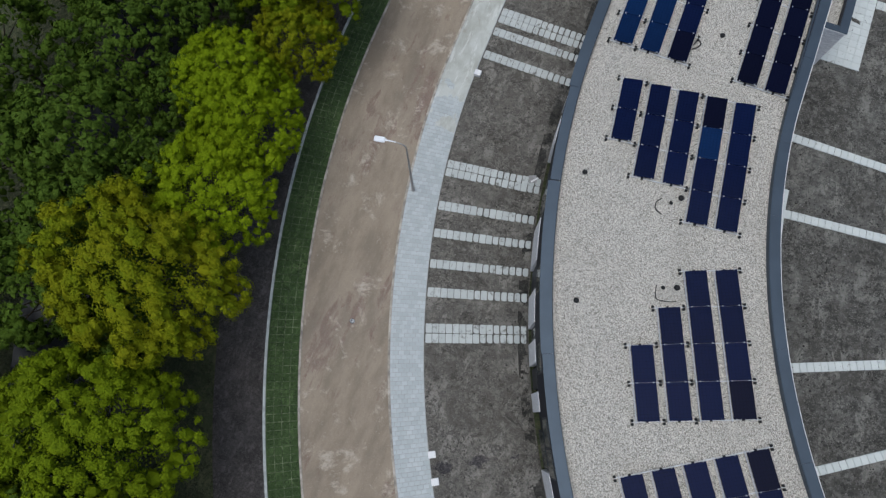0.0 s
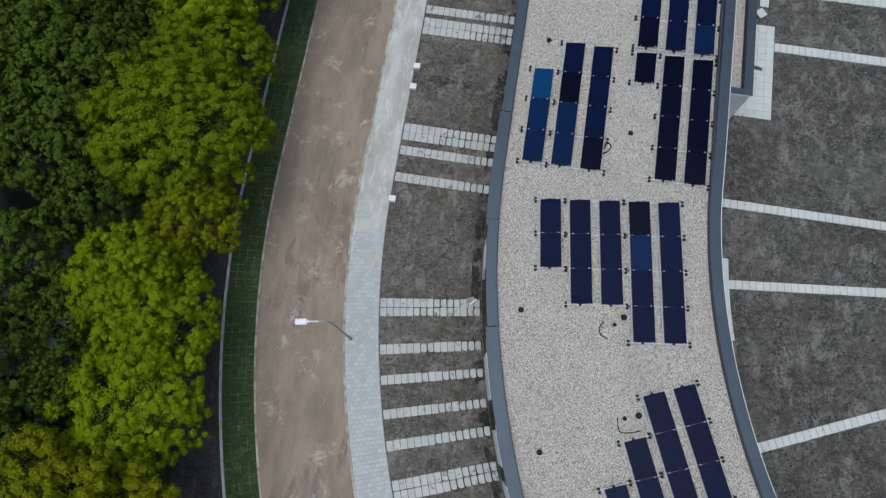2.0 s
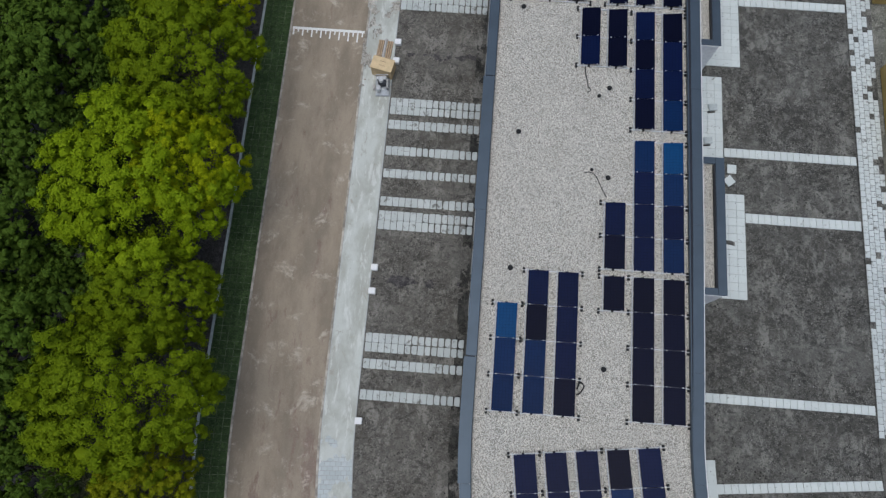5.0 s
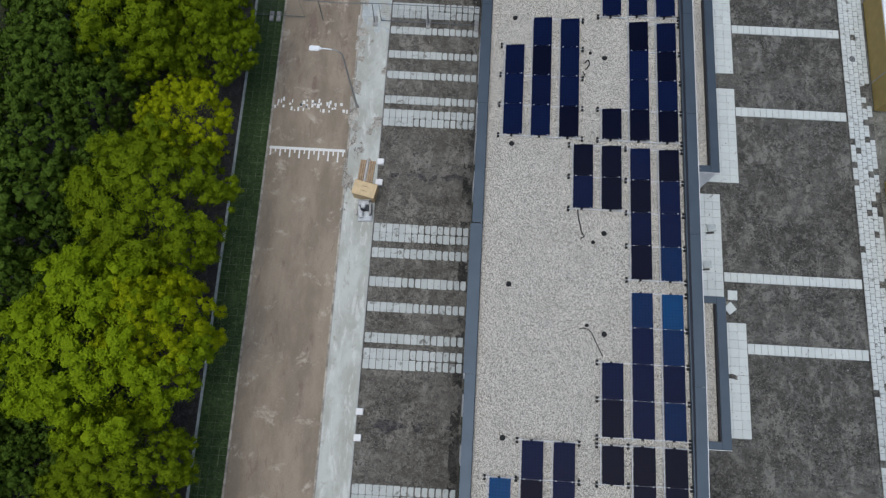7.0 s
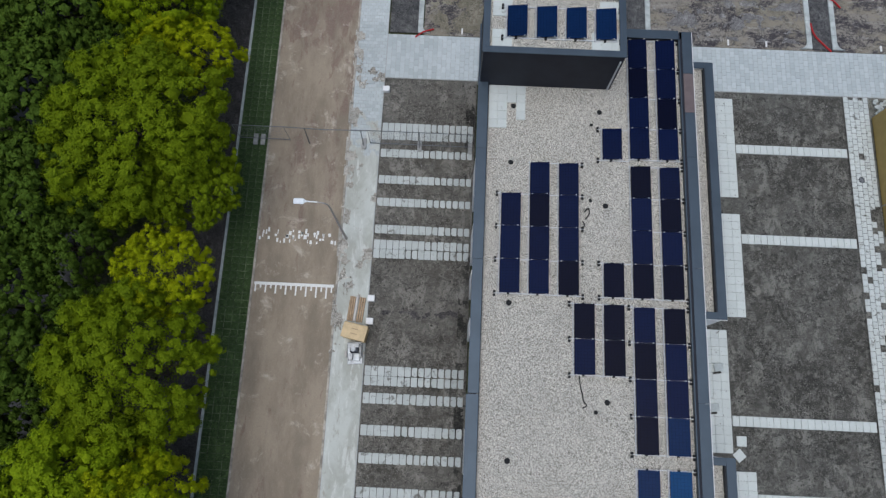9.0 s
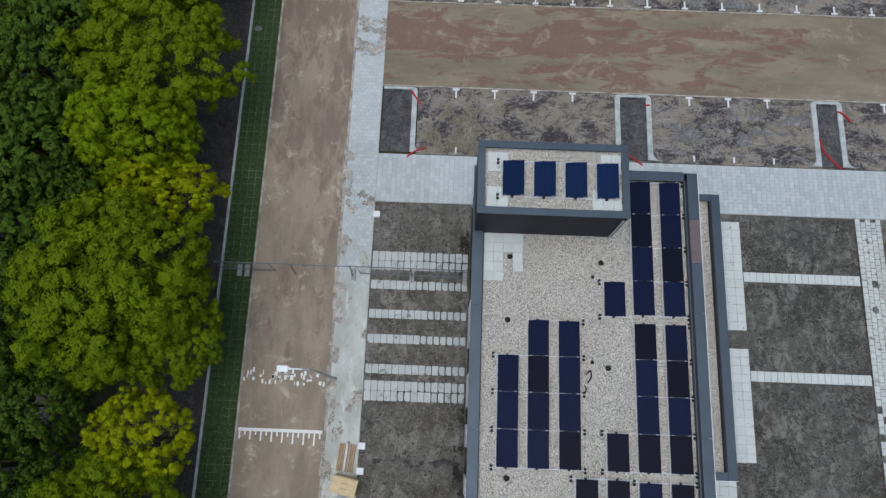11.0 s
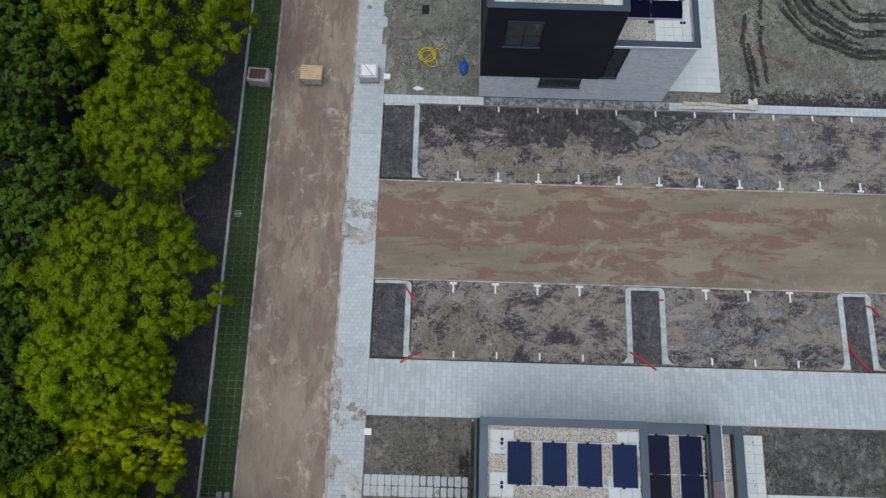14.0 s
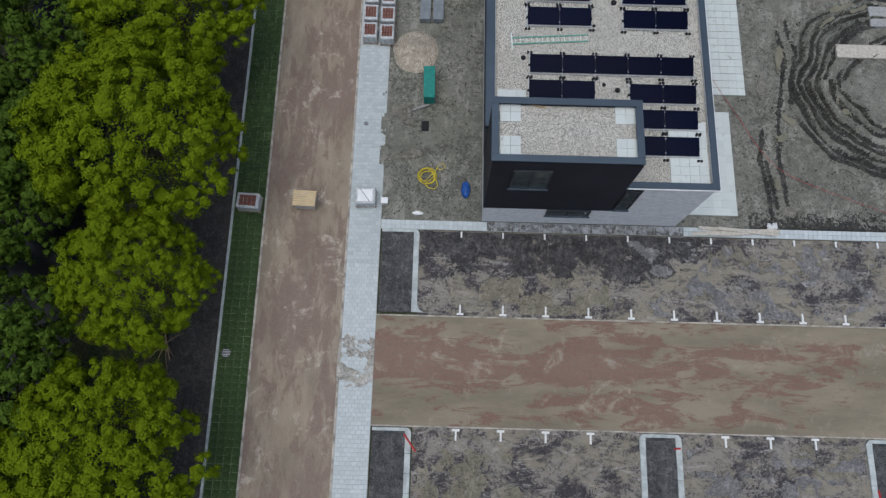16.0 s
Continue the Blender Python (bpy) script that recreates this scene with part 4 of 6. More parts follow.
def trunk_mesh(radius, height, seed):
    rng = random.Random(seed)
    bm = bmesh.new()
    tube(bm, [(0, 0, -0.4), (0.05, 0, 0.6), (0.1, 0.05, height * 0.35), (0.05, 0.1, height * 0.7)], [0.30, 0.22, 0.17, 0.07], 9)
    for k in range(9):
        a, z = k * 2.4 + rng.random(), height * rng.uniform(0.22, 0.5)
        d = Vector((math.cos(a), math.sin(a), 0))
        r = radius * rng.uniform(0.45, 0.75)
        tube(bm, [(0.08, 0.05, z), tuple(d * r * 0.5 + Vector((0, 0, z + 0.9))), tuple(d * r + Vector((0, 0, z + 2.0)))], [0.10, 0.06, 0.02], 6)
    bmesh.ops.recalc_face_normals(bm, faces=bm.faces)
    me = bpy.data.meshes.new("trunk")
    bm.to_mesh(me), bm.free()
    me.materials.append(M["bark"])
    return me


def tree(x, y, rx, ry, crown, trunk, turn, label, group, lift=1.0):
    """Crown radii rx by ry, height after them."""
    h = (0.42 + 0.58 * (rx + ry) / 11.0) * lift
    t = thing("tree", label, "tree", group, m=pose(x, y, -0.1) @ Matrix.Diagonal((rx / 5.1, ry / 5.1, h, 1)) @ pose(0, 0, 0, 0, 0, turn))
    for name, me in (("trunk", trunk), ("crown", crown)):
        o = new(name, me)
        o.parent = t
    return t


trunks = [trunk_mesh(5, 10, k) for k in range(2)]
KINDS = {
    "green": [leaf_mesh("crown", M["leaf_green"], 5, 10, 3), leaf_mesh("crown", M["leaf_green"], 5, 10, 8, rough=0.15)],
    "lime": [leaf_mesh("crown", M["leaf_lime"], 5, 10, 5, rough=0.14), leaf_mesh("crown", M["leaf_lime"], 5, 10, 11)],
    "olive": [leaf_mesh("crown", M["leaf_olive"], 5, 10, 21, rough=0.14)],
    "yellow": [leaf_mesh("crown", M["leaf_yellow"], 5, 10, 25, 26000, 0.14, 60, 0.18)],
}
dark = [leaf_mesh("crown", M["leaf_dark"], 5, 10, 31 + k, 5000, 0.32, 60, 0.2) for k in range(4)]
WORDS = {"green": "broad fresh-green deciduous tree beside the path", "lime": "yellow-green deciduous tree in young leaf", "olive": "broad olive-yellow deciduous tree", "yellow": "small bright yellow-green deciduous tree"}
for k, (x, y, rx, ry, kind, lift) in enumerate((
        (-15.9, -6.9, 5.1, 4.6, "green", 1.0), (-17.2, 0.9, 5.6, 4.1, "olive", 1.08), (-16.4, 6.7, 3.6, 3.7, "lime", 0.9), (-18.3, 12.7, 3.3, 3.1, "lime", 1.0),
        (-16.3, 10.9, 3.2, 3.4, "lime", 1.05), (-16.1, 16.9, 2.7, 2.5, "olive", 0.95), (-17.4, 21.0, 4.9, 4.2, "green", 1.05), (-17.3, 26.3, 3.9, 3.2, "green", 0.92),
        (-18.5, 32.3, 5.2, 5.2, "lime", 1.0), (-16.1, 33.2, 2.9, 3.2, "yellow", 1.25), (-17.6, 39.9, 4.9, 3.7, "green", 1.0), (-16.9, 44.8, 3.0, 2.5, "yellow", 1.0),
        (-18.8, 52.3, 5.2, 4.9, "green", 1.05), (-16.2, 50.8, 2.8, 3.6, "green", 0.95), (-17.4, 57.8, 3.2, 2.4, "yellow", 1.05), (-19.3, 61.1, 3.7, 3.2, "lime", 1.12),
        (-18.7, 65.7, 4.9, 4.5, "green", 1.0), (-18.3, 74.4, 4.3, 3.4, "green", 1.0), (-19.0, 82.0, 5.6, 5.3, "green", 1.05), (-18.6, 90.0, 5.3, 4.6, "green", 1.0),
        (-18.0, 100.0, 5.4, 5.0, "lime", 1.0), (-11.0, -15.5, 5.0, 5.0, "green", 1.0))):
    ms = KINDS[kind]
    tree(x, y, rx, ry, ms[k % len(ms)], trunks[k % 2], k * 77, WORDS[kind], "trees along the street", lift)
rng = random.Random(4)
GAPS = [(-25.1, 0.5), (-23.1, 14.5), (-24.3, 73.8), (-25.4, 87.0), (-22.9, 70.5), (-23.0, 72.0)]  # open water between the crowns
for k in range(90):
    s = -46 + (k // 2) * 3.4 + (1.9 if k % 2 else 0.0) + rng.uniform(-0.8, 0.8)
    p = bend(-32.0 + rng.uniform(-1.8, 1.8) if k % 2 else -25.2 + rng.uniform(-1.5, 1.2), s)
    sc = 4.5 * (rng.uniform(0.75, 0.95) if k % 2 else rng.uniform(0.72, 0.90))
    if (k % 2 and s > 10 and k % 4 == 1) or min(math.hypot(p.x - x, p.y - y) for x, y in GAPS) < 1.9:
        continue
    tree(p.x, p.y, sc, sc, dark[k % 4], trunks[k % 2], k * 131, "dark green tree by the ditch", "trees by the ditch")
for k in range(26):
    p = bend(-21.8 + rng.uniform(-0.7, 0.7), -44 + k * 3.4 + rng.uniform(-0.8, 0.8))
    sc = 4.5 * rng.uniform(0.42, 0.54)
    if p.y < 62 and min(math.hypot(p.x - x, p.y - y) for x, y in GAPS) > 2.0:
        tree(p.x, p.y, sc, sc, dark[k % 4], trunks[k % 2], k * 91, "low dark green tree behind the street trees", "trees by the ditch")
for k in range(9):
    p = bend(-41 - (k % 2) * 4 + rng.uniform(-2, 2), -50 + k * 18)
    sc = 4.5 * rng.uniform(0.85, 1.05)
    tree(p.x, p.y, sc, sc, dark[k % 4], trunks[k % 2], k * 57, "dark green tree beyond the ditch", "trees by the ditch")

# ---- roof details ----
vent_bm = bmesh.new()
cyl(vent_bm, 0.10, 0.10, 0.0, 0.10, n=14), cyl(vent_bm, 0.14, 0.08, 0.10, 0.17, n=14)
vent0 = None


def vent(x, y, z, s=1.0):
    global vent0
    if vent0 is None:
        vent0 = tagged(mesh_ob("roof_vent", vent_bm, M["rubber"]), "small black plastic roof vent on gravel", "roof vent", "roof vents")
        vent0.matrix_world = pose(x, y, z)
        return
    o = copy_thing(vent0, pose(x, y, z, 0, 0, x * 50))
    o.scale = (s, s, s)


for x, y, s in ((1.91, 14.04, 1), (3.6, 7.62, 1), (6.32, 24.07, 1), (1.515, 28.8, 1), (1.557, 36.26, 1), (6.355, 34.0, 1), (1.465, 43.84, 1), (6.336, 39.17, 1),
                (6.38, 49.15, 1), (1.49, 54.6, 1), (6.85, 14.44, 1.1), (7.94, 9.96, 1.1), (6.13, 54.44, 1), (1.42, 51.36, 1), (5.7, 53.7, 0.65), (5.61, 49.42, 0.65),
                (5.79, 38.68, 0.75), (5.5, 34.4, 0.7), (6.45, 14.03, 0.7), (7.32, 9.73, 0.75), (1.57, 86.81, 1), (5.9, 85.31, 0.8), (6.61, 84.99, 1.1), (6.61, 90.37, 1.2), (5.48, 88.9, 0.7)):
    vent(x, y, ROOF, s)


def cable(pts, label="loose black cable on the gravel roof", r=0.018, mat=None):
    fine = []
    for a, b, c, d in zip([pts[0]] + pts[:-2], pts[:-1], pts[1:], pts[2:] + [pts[-1]]):
        for k in range(6):
            t = k / 6
            fine.append(tuple(0.5 * (2 * b[i] + (c[i] - a[i]) * t + (2 * a[i] - 5 * b[i] + 4 * c[i] - d[i]) * t * t + (3 * b[i] - a[i] - 3 * c[i] + d[i]) * t ** 3) for i in range(3)))
    fine.append(tuple(pts[-1]))
    return tagged(mesh_ob("cable", tubed(fine, r, 6), mat or M["rubber"]), label, "cable")


zz = ROOF + 0.03
cable([(5.0, 40.40, zz), (5.05, 39.9, zz), (5.15, 39.5, zz), (5.2, 39.2, zz), (5.35, 39.0, zz), (5.15, 38.85, zz)], r=0.03)
cable([(5.1, 34.2, zz), (5.4, 34.25, zz), (5.7, 34.1, zz), (5.95, 33.6, zz), (6.2, 33.1, zz), (6.3, 32.95, zz)], r=0.025)
cable([(5.95, 14.1, zz), (5.75, 13.8, zz), (5.85, 13.45, zz), (6.2, 13.3, zz)], r=0.03)
cable([(7.0, 9.75, zz), (7.05, 9.4, zz), (7.2, 9.1, zz), (7.7, 9.15, zz), (8.1, 9.3, zz)], r=0.025)
cable([(5.05, 23.0, zz), (5.2, 23.35, zz), (5.4, 23.2, zz), (5.25, 22.9, zz), (5.05, 22.75, zz)], r=0.035)
cable([(5.35, 48.4, zz), (5.55, 48.7, zz), (5.5, 49.0, zz), (5.3, 48.8, zz)], r=0.035)
cable([(5.2, 47.9, zz), (5.3, 48.1, zz), (5.2, 48.3, zz)], r=0.03)


def roof_tiles(name, cells, z, label):
    t = tagged(new(name), label, "roof tiles")
    pieces("tile", t, M["tile"], [(Vector((x, y, z + 0.05)), 0.0) for x, y in cells], 0.495, 0.495, 0.045, 0.004)


roof_tiles("ballast_tiles", [(0.40 + 0.5 * i, 55.58 - 0.5 * j) for i in range(4) for j in range(5) if not (i == 2 and j >= 2) and not (i == 3 and j >= 4)], ROOF, "pale concrete tiles laid on the gravel")
for x0, y0, nx, ny in ((0.30, 58.2, 2, 2), (0.30, 56.45, 2, 2), (5.72, 58.25, 2, 2), (5.3, 56.45, 3, 2)):
    roof_tiles("ballast_tiles", [(x0 + 0.5 * i, y0 + 0.5 * j) for i in range(nx) for j in range(ny)], TZ - 0.22, "white concrete tiles on the upper roof")
for x0, y0, nx, ny in ((0.30, 81.75, 2, 2), (0.30, 80.0, 2, 2), (5.82, 81.75, 2, 2), (5.82, 80.0, 2, 2)):
    roof_tiles("ballast_tiles", [(x0 + 0.5 * i, y0 + 0.5 * j) for i in range(nx) for j in range(ny)], 9.5, "white concrete tiles on the upper roof")
roof_tiles("ballast_tiles", [(9.45 + 0.5 * i, 80.0 + 0.5 * j) for i in range(4) for j in range(7)], ROOF, "white concrete tiles beside the parapet")
roof_tiles("ballast_tiles", [(0.45 + 0.5 * i, 84.65 + 0.5 * j) for i in range(3) for j in range(1)], ROOF, "white concrete tiles beside the parapet")


def ladder():
    t = thing("ladder", "pale green aluminium ladder lying on the roof", "ladder", m=pose(1.0, 87.65, ROOF + 0.02, 0, 0, 4))
    for y in (0.0, 0.38):
        part("stile", boxed(0, 4.15, y - 0.03, y + 0.03, 0, 0.07), M["ladder_green"], t, "green stile")
    for k in range(14):
        part("rung", boxed(0.15 + k * 0.3 - 0.02, 0.15 + k * 0.3 + 0.02, 0.03, 0.35, 0.02, 0.05), M["ladder"], t)
    part("foot_bar", boxed(-0.06, 0.0, -0.28, 0.66, 0, 0.07), M["ladder"], t)


ladder()
tagged(mesh_ob("plank", boxed(0, 0.9, 0, 0.10, 0, 0.04, m=pose(1.35, 82.4, 9.51, 0, 0, -12)), M["wood"]), "short pale plank on the upper roof", "plank")


# ---- street furniture ----
def street_lamp(u, s, reach):
    p = bend(u, s)
    t = thing("street_lamp", "grey street lamp with flat white head", "street lamp", "street lamps", m=Matrix.Translation(p) @ Euler((0, 0, bend_turn(s))).to_matrix().to_4x4())
    part("base", cyled(0.12, 0.10, 0.0, 0.35, n=14), M["lamp_pole"], t)
    part("pole", tubed([(0, 0, 0.3), (0, 0, 3), (0, 0, 6.3), (-0.05, 0, 6.62), (-0.22, 0, 6.84), (-0.5, 0, 6.95)], [0.08, 0.065, 0.045, 0.04, 0.036, 0.032], 12), M["lamp_pole"], t)
    part("arm", tubed([(-0.5, 0, 6.95), (-0.75, 0, 6.98), (-reach + 0.55, 0, 7.0)], 0.035, 8), M["lamp_head"], t)
    head = part("head", boxed(-reach - 0.08, -reach + 0.50, -0.155, 0.155, 6.94, 7.05, bev=0.05), M["lamp_head"], t, "white lamp head")
    part("lens", boxed(-reach - 0.02, -reach + 0.40, -0.11, 0.11, 6.925, 6.939), M["glass"], head)
    part("socket", boxed(-reach + 0.501, -reach + 0.60, -0.06, 0.06, 6.96, 7.03, bev=0.02), M["lamp_head"], t)


street_lamp(-7.93, -8.1, 1.55)
street_lamp(-7.97, 27.0, 1.65)


def meter_box(u, s):
    t = tagged(mesh_ob("meter_box", boxed(-0.21, 0.21, -0.19, 0.19, 0, 0.28, bev=0.02), M["white"]), "small white ground-level service box", "service box", "service boxes")
    t.matrix_world = Matrix.Translation(bend(u, s)) @ Euler((0, 0, bend_turn(s))).to_matrix().to_4x4()


for s in (-0.75, -21.35, -22.6, 8.12, 6.68, 23.31, 21.95, 37.0, 59.05):
    meter_box(-6.14, s)


def fence():
    t = thing("site_fence", "temporary wire mesh fence across the street", "fence")
    y = 54.75
    for x0, x1 in ((-15.15, -12.0), (-6.9, -3.8), (-3.75, -0.45)):
        f = part("fence_frame", tubed([(x0, y, 0.12), (x0, y, 2.0), (x1, y, 2.0), (x1, y, 0.12), (x0, y, 0.14)], 0.03, 6), M["fence_steel"], t)
        bm = bmesh.new()
        for k in range(1, int((x1 - x0) / 0.16)):
            box(bm, x0 + k * 0.16 - 0.003, x0 + k * 0.16 + 0.003, y - 0.003, y + 0.003, 0.14, 1.98)
        for k in range(1, 8):
            box(bm, x0, x1, y - 0.003, y + 0.003, 0.14 + k * 0.23 - 0.003, 0.14 + k * 0.23 + 0.003)
        part("wire_mesh", bm, M["fence_steel"], f)
    part("top_wire", tubed([(-12, y, 2.0), (-9.5, y, 1.85), (-6.9, y, 2.0)], 0.03, 5), M["fence_steel"], t)
    for x in (-14.18, -13.72, -7.31, -3.79, -0.6):
        part("foot_block", boxed(x - 0.14, x + 0.14, y - 0.42, y + 0.30, 0, 0.14, bev=0.02), M["grey"], t, "concrete foot block")
    for x in (-10.75, -7.32, -3.8):
        part("brace", tubed([(x, y - 0.2, 0.1), (x, y, 2.0)], 0.03, 6), M["fence_steel"], t)


fence()


def markings():
    bm = bmesh.new()
    box(bm, -13.25, -8.45, 45.38, 45.56, -0.015, -0.004)
    for k in range(16):
        x = -13.2 + k * 0.305
        box(bm, x, x + 0.09, 45.36 - (0.75 if k % 2 == 0 else 0.3) * (0.55 + k * 0.025), 45.379, -0.015, -0.0045)
    tagged(mesh_ob("road_marking", bm, M["marking"]), "white toothed hump marking on the street", "road marking", kind="structure")
    bm = bmesh.new()
    r = random.Random(3)
    for k in range(26):
        x = -13.3 + k * 0.185
        for j in range(3):
            a, b = r.uniform(0, 0.75), r.uniform(0.08, 0.3)
            if r.random() < 0.48:
                box(bm, x + r.uniform(-0.04, 0.04), x + r.uniform(0.06, 0.16), 48.0 + a, 48.0 + a + b, -0.015, -0.006)
    tagged(mesh_ob("road_marking", bm, M["marking"]), "worn white hump marking on the street", "road marking", kind="structure")


markings()


def parking_marks():
    for k in range(15):
        x = -1.42 + 2.503 * k
        bm = bmesh.new()
        box(bm, x - 0.20, x + 0.20, 73.68, 73.80, 0.0, 0.075), box(bm, x - 0.05, x + 0.05, 73.80, 74.28, 0.0, 0.073)
        tagged(mesh_ob("bay_mark", bm, M["marking"]), "white T-shaped block marking a parking bay", "bay marker", "parking bay markers")
        bm = boxed(x - 0.05, x + 0.05, 78.38, 78.74, 0.0, 0.07)
        tagged(mesh_ob("bay_mark", bm, M["marking"]), "short white block marking a parking bay", "bay marker", "parking bay markers")
    for k in (0, 1, 2, 3, 6, 7, 8, 11, 12, 13):
        x = -1.53 + 2.51 * k
        bm = bmesh.new()
        box(bm, x - 0.21, x + 0.21, 67.12, 67.25, 0.0, 0.075), box(bm, x - 0.05, x + 0.05, 66.62, 67.12, 0.0, 0.073)
        tagged(mesh_ob("bay_mark", bm, M["marking"]), "white T-shaped block marking a parking bay", "bay marker", "parking bay markers")
        bm = boxed(x + 0.06, x + 0.16, 62.78, 63.18, 0.0, 0.07)
        tagged(mesh_ob("bay_mark", bm, M["marking"]), "short white block marking a parking bay", "bay marker", "parking bay markers")


parking_marks()


def planter(x0, x1, y0, y1, west=True, east=True):
    """Soil between pale kerb strips: rounded where they meet the street, flared out where they meet the walkway."""
    t = thing("planting_bed", "empty planting bed with pale rounded kerbs", "planting bed", "planting beds")
    part("soil", boxed(x0, x1, y0, y1 - 0.06, -0.05, 0.02), M["planter"], t, "dark soil")
    w, r = 0.34, 0.5
    n = max(1, round((y1 - y0 - 0.2) / 1.0))
    for side, x, d in ((west, x0, -1), (east, x1, 1)):
        if not side:
            continue
        for k in range(n):
            a, b = y0 + (y1 - 0.2 - y0) * k / n, y0 + (y1 - 0.2 - y0) * (k + 1) / n
            part("kerb_stone", boxed(min(x, x + d * w) + 0.003, max(x, x + d * w) - 0.003, a + 0.006, b - 0.006, -0.05, 0.09, bev=0.02), M["kerb"], t)
        arc = [(x + d * w * math.cos(radians(15 * q)), y1 - 0.2 + 0.34 * math.sin(radians(15 * q))) for q in range(7)]
        flare = [(x + d * (w + r - r * math.cos(radians(15 * q))), y0 + r - r * math.sin(radians(15 * q))) for q in range(7)]
        for name, rim in (("corner_stone", [(x, y1 - 0.2)] + arc), ("flare_stone", [(x + d * w, y0)] + flare)):
            bm = bmesh.new()
            lo, hi = [bm.verts.new((px, py, -0.05)) for px, py in rim], [bm.verts.new((px, py, 0.085)) for px, py in rim]
            bm.faces.new(hi), bm.faces.new(lo[::-1])
            for q in range(len(rim)):
                v = (q + 1) % len(rim)
                bm.faces.new((lo[q], lo[v], hi[v], hi[q]))
            bmesh.ops.recalc_face_normals(bm, faces=bm.faces)
            part(name, bm, M["kerb"], t)
    part("kerb_stone", boxed(x0, x1, y1 - 0.055, y1 + 0.137, -0.05, 0.08, bev=0.02), M["kerb"], t)
    part("gully", boxed((x0 + x1) / 2 - 0.28, (x0 + x1) / 2 + 0.28, y1 - 0.20, y1 - 0.058, 0.0, 0.07, bev=0.01), M["iron"], t, "dark gully grate")


planter(-6.20, -4.35, 62.75, 67.12, False)
planter(9.05, 10.72, 62.75, 67.12)
planter(21.68, 23.0, 62.75, 67.12)
planter(34.3, 35.7, 62.75, 67.12)
planter(-6.20, -4.28, 73.78, 78.70, False)

for pts in ([(-4.40, 66.9, 0.14), (-4.15, 66.55, 0.16), (-3.75, 66.0, 0.06)], [(-4.5, 62.4, 0.05), (-4.0, 62.75, 0.14), (-3.3, 63.05, 0.06)], [(8.82, 63.4, 0.14), (9.5, 63.02, 0.1), (10.36, 62.42, 0.05)],
            [(10.6, 66.5, 0.14), (10.95, 66.52, 0.14)], [(22.95, 66.55, 0.1), (23.3, 66.4, 0.14), (23.8, 65.9, 0.06)], [(21.66, 64.6, 0.14), (21.9, 63.7, 0.1), (22.9, 62.6, 0.05)]):
    o = cable(pts if len(pts) > 2 else [pts[0], tuple((pts[0][i] + pts[1][i]) / 2 for i in range(3)), pts[1]], "bent red plastic conduit sticking out of the bed", 0.055, M["red"])
    o.name = "conduit"
    o["category"] = "conduit"

for x, y, r in ((-14.81, 71.13, 0.28), (-7.56, 85.69, 0.14), (23.96, 53.72, 0.20), (-7.35, 3.3, 0.15), (-7.6, 31.0, 0.14)):
    c = thing("drain_cover", "dark cast iron drain cover set in paving", "drain cover", "drain covers")
    part("rim", cyled(r, r, -0.02, 0.022, (x, y), 20), M["iron"], c)
    bm = bmesh.new()
    for k in range(-2, 3):
        w = math.sqrt(max(0.01, 1 - (k / 2.6) ** 2)) * r * 0.9
        box(bm, x - w, x + w, y + k * r * 0.32 - r * 0.06, y + k * r * 0.32 + r * 0.06, 0.02, 0.032)
    part("grate", bm, M["steel"], c)


# ---- site clutter ----
def wrapped_pallet(x0, x1, y0, y1, h, turn, top, label):
    cx, cy = (x0 + x1) / 2, (y0 + y1) / 2
    w, l = (x1 - x0) / 2, (y1 - y0) / 2
    t = thing("pallet_stack", label, "pallet", "pallets of building material", m=pose(cx, cy, 0, 0, 0, turn))
    bm = bmesh.new()
    for k in (-1, 0, 1):
        box(bm, k * w * 0.85 - 0.05, k * w * 0.85 + 0.05, -l, l, 0, 0.10)
    for k in range(-2, 3):
        box(bm, -w, w, k * l * 0.44 - 0.05, k * l * 0.44 + 0.05, 0.101, 0.13)
    part("pallet", bm, M["wood"], t)
    part("load", boxed(-w * 0.96, w * 0.96, -l * 0.96, l * 0.96, 0.131, h, bev=0.05), M["wrap"], t, "plastic-wrapped load")
    if top == "brick":
        for i in range(4):
            for j in range(3):
                part("brick", boxed(-w * 0.7 + i * w * 0.36, -w * 0.7 + i * w * 0.36 + w * 0.33, -l * 0.65 + j * l * 0.44, -l * 0.65 + j * l * 0.44 + l * 0.41, h + 0.001, h + 0.03 + 0.04 * random.random(), bev=0.008), M["brick_red"], t)
    if top == "plank":
        for k in range(7):
            part("plank", boxed(-w - 0.05, w + 0.05, -l + k * l * 0.285, -l + k * l * 0.285 + l * 0.225, h + 0.001, h + 0.05), M["card"], t)
    if top == "film":
        bm = boxed(-w * 0.7, w * 0.7, -l * 0.7, l * 0.7, h + 0.001, h + 0.03)
        part("cover", bm, M["white"], t)
        part("strap", boxed(-w * 0.05, w * 0.03, -l, l, h + 0.031, h + 0.05, m=pose(0, 0, 0, 0, 0, 35)), M["grey"], t)


wrapped_pallet(-14.95, -13.55, 79.62, 80.62, 0.85, -3, "brick", "pallet of red bricks in torn plastic wrap")
wrapped_pallet(-11.5, -10.25, 79.85, 80.85, 0.85, -2, "plank", "wrapped pallet with pale planks on top")
wrapped_pallet(-7.9, -6.62, 80.1, 81.15, 0.85, 2, "film", "pallet wrapped in white plastic film")
for x, y in ((-8.05, 91.3), (-6.95, 91.2), (-8.05, 92.6), (-6.95, 92.5), (-8.05, 93.9), (-6.95, 93.8)):
    wrapped_pallet(x, x + 0.95, y, y + 1.15, 0.85, 0, "brick", "pallet of red bricks in torn plastic wrap")


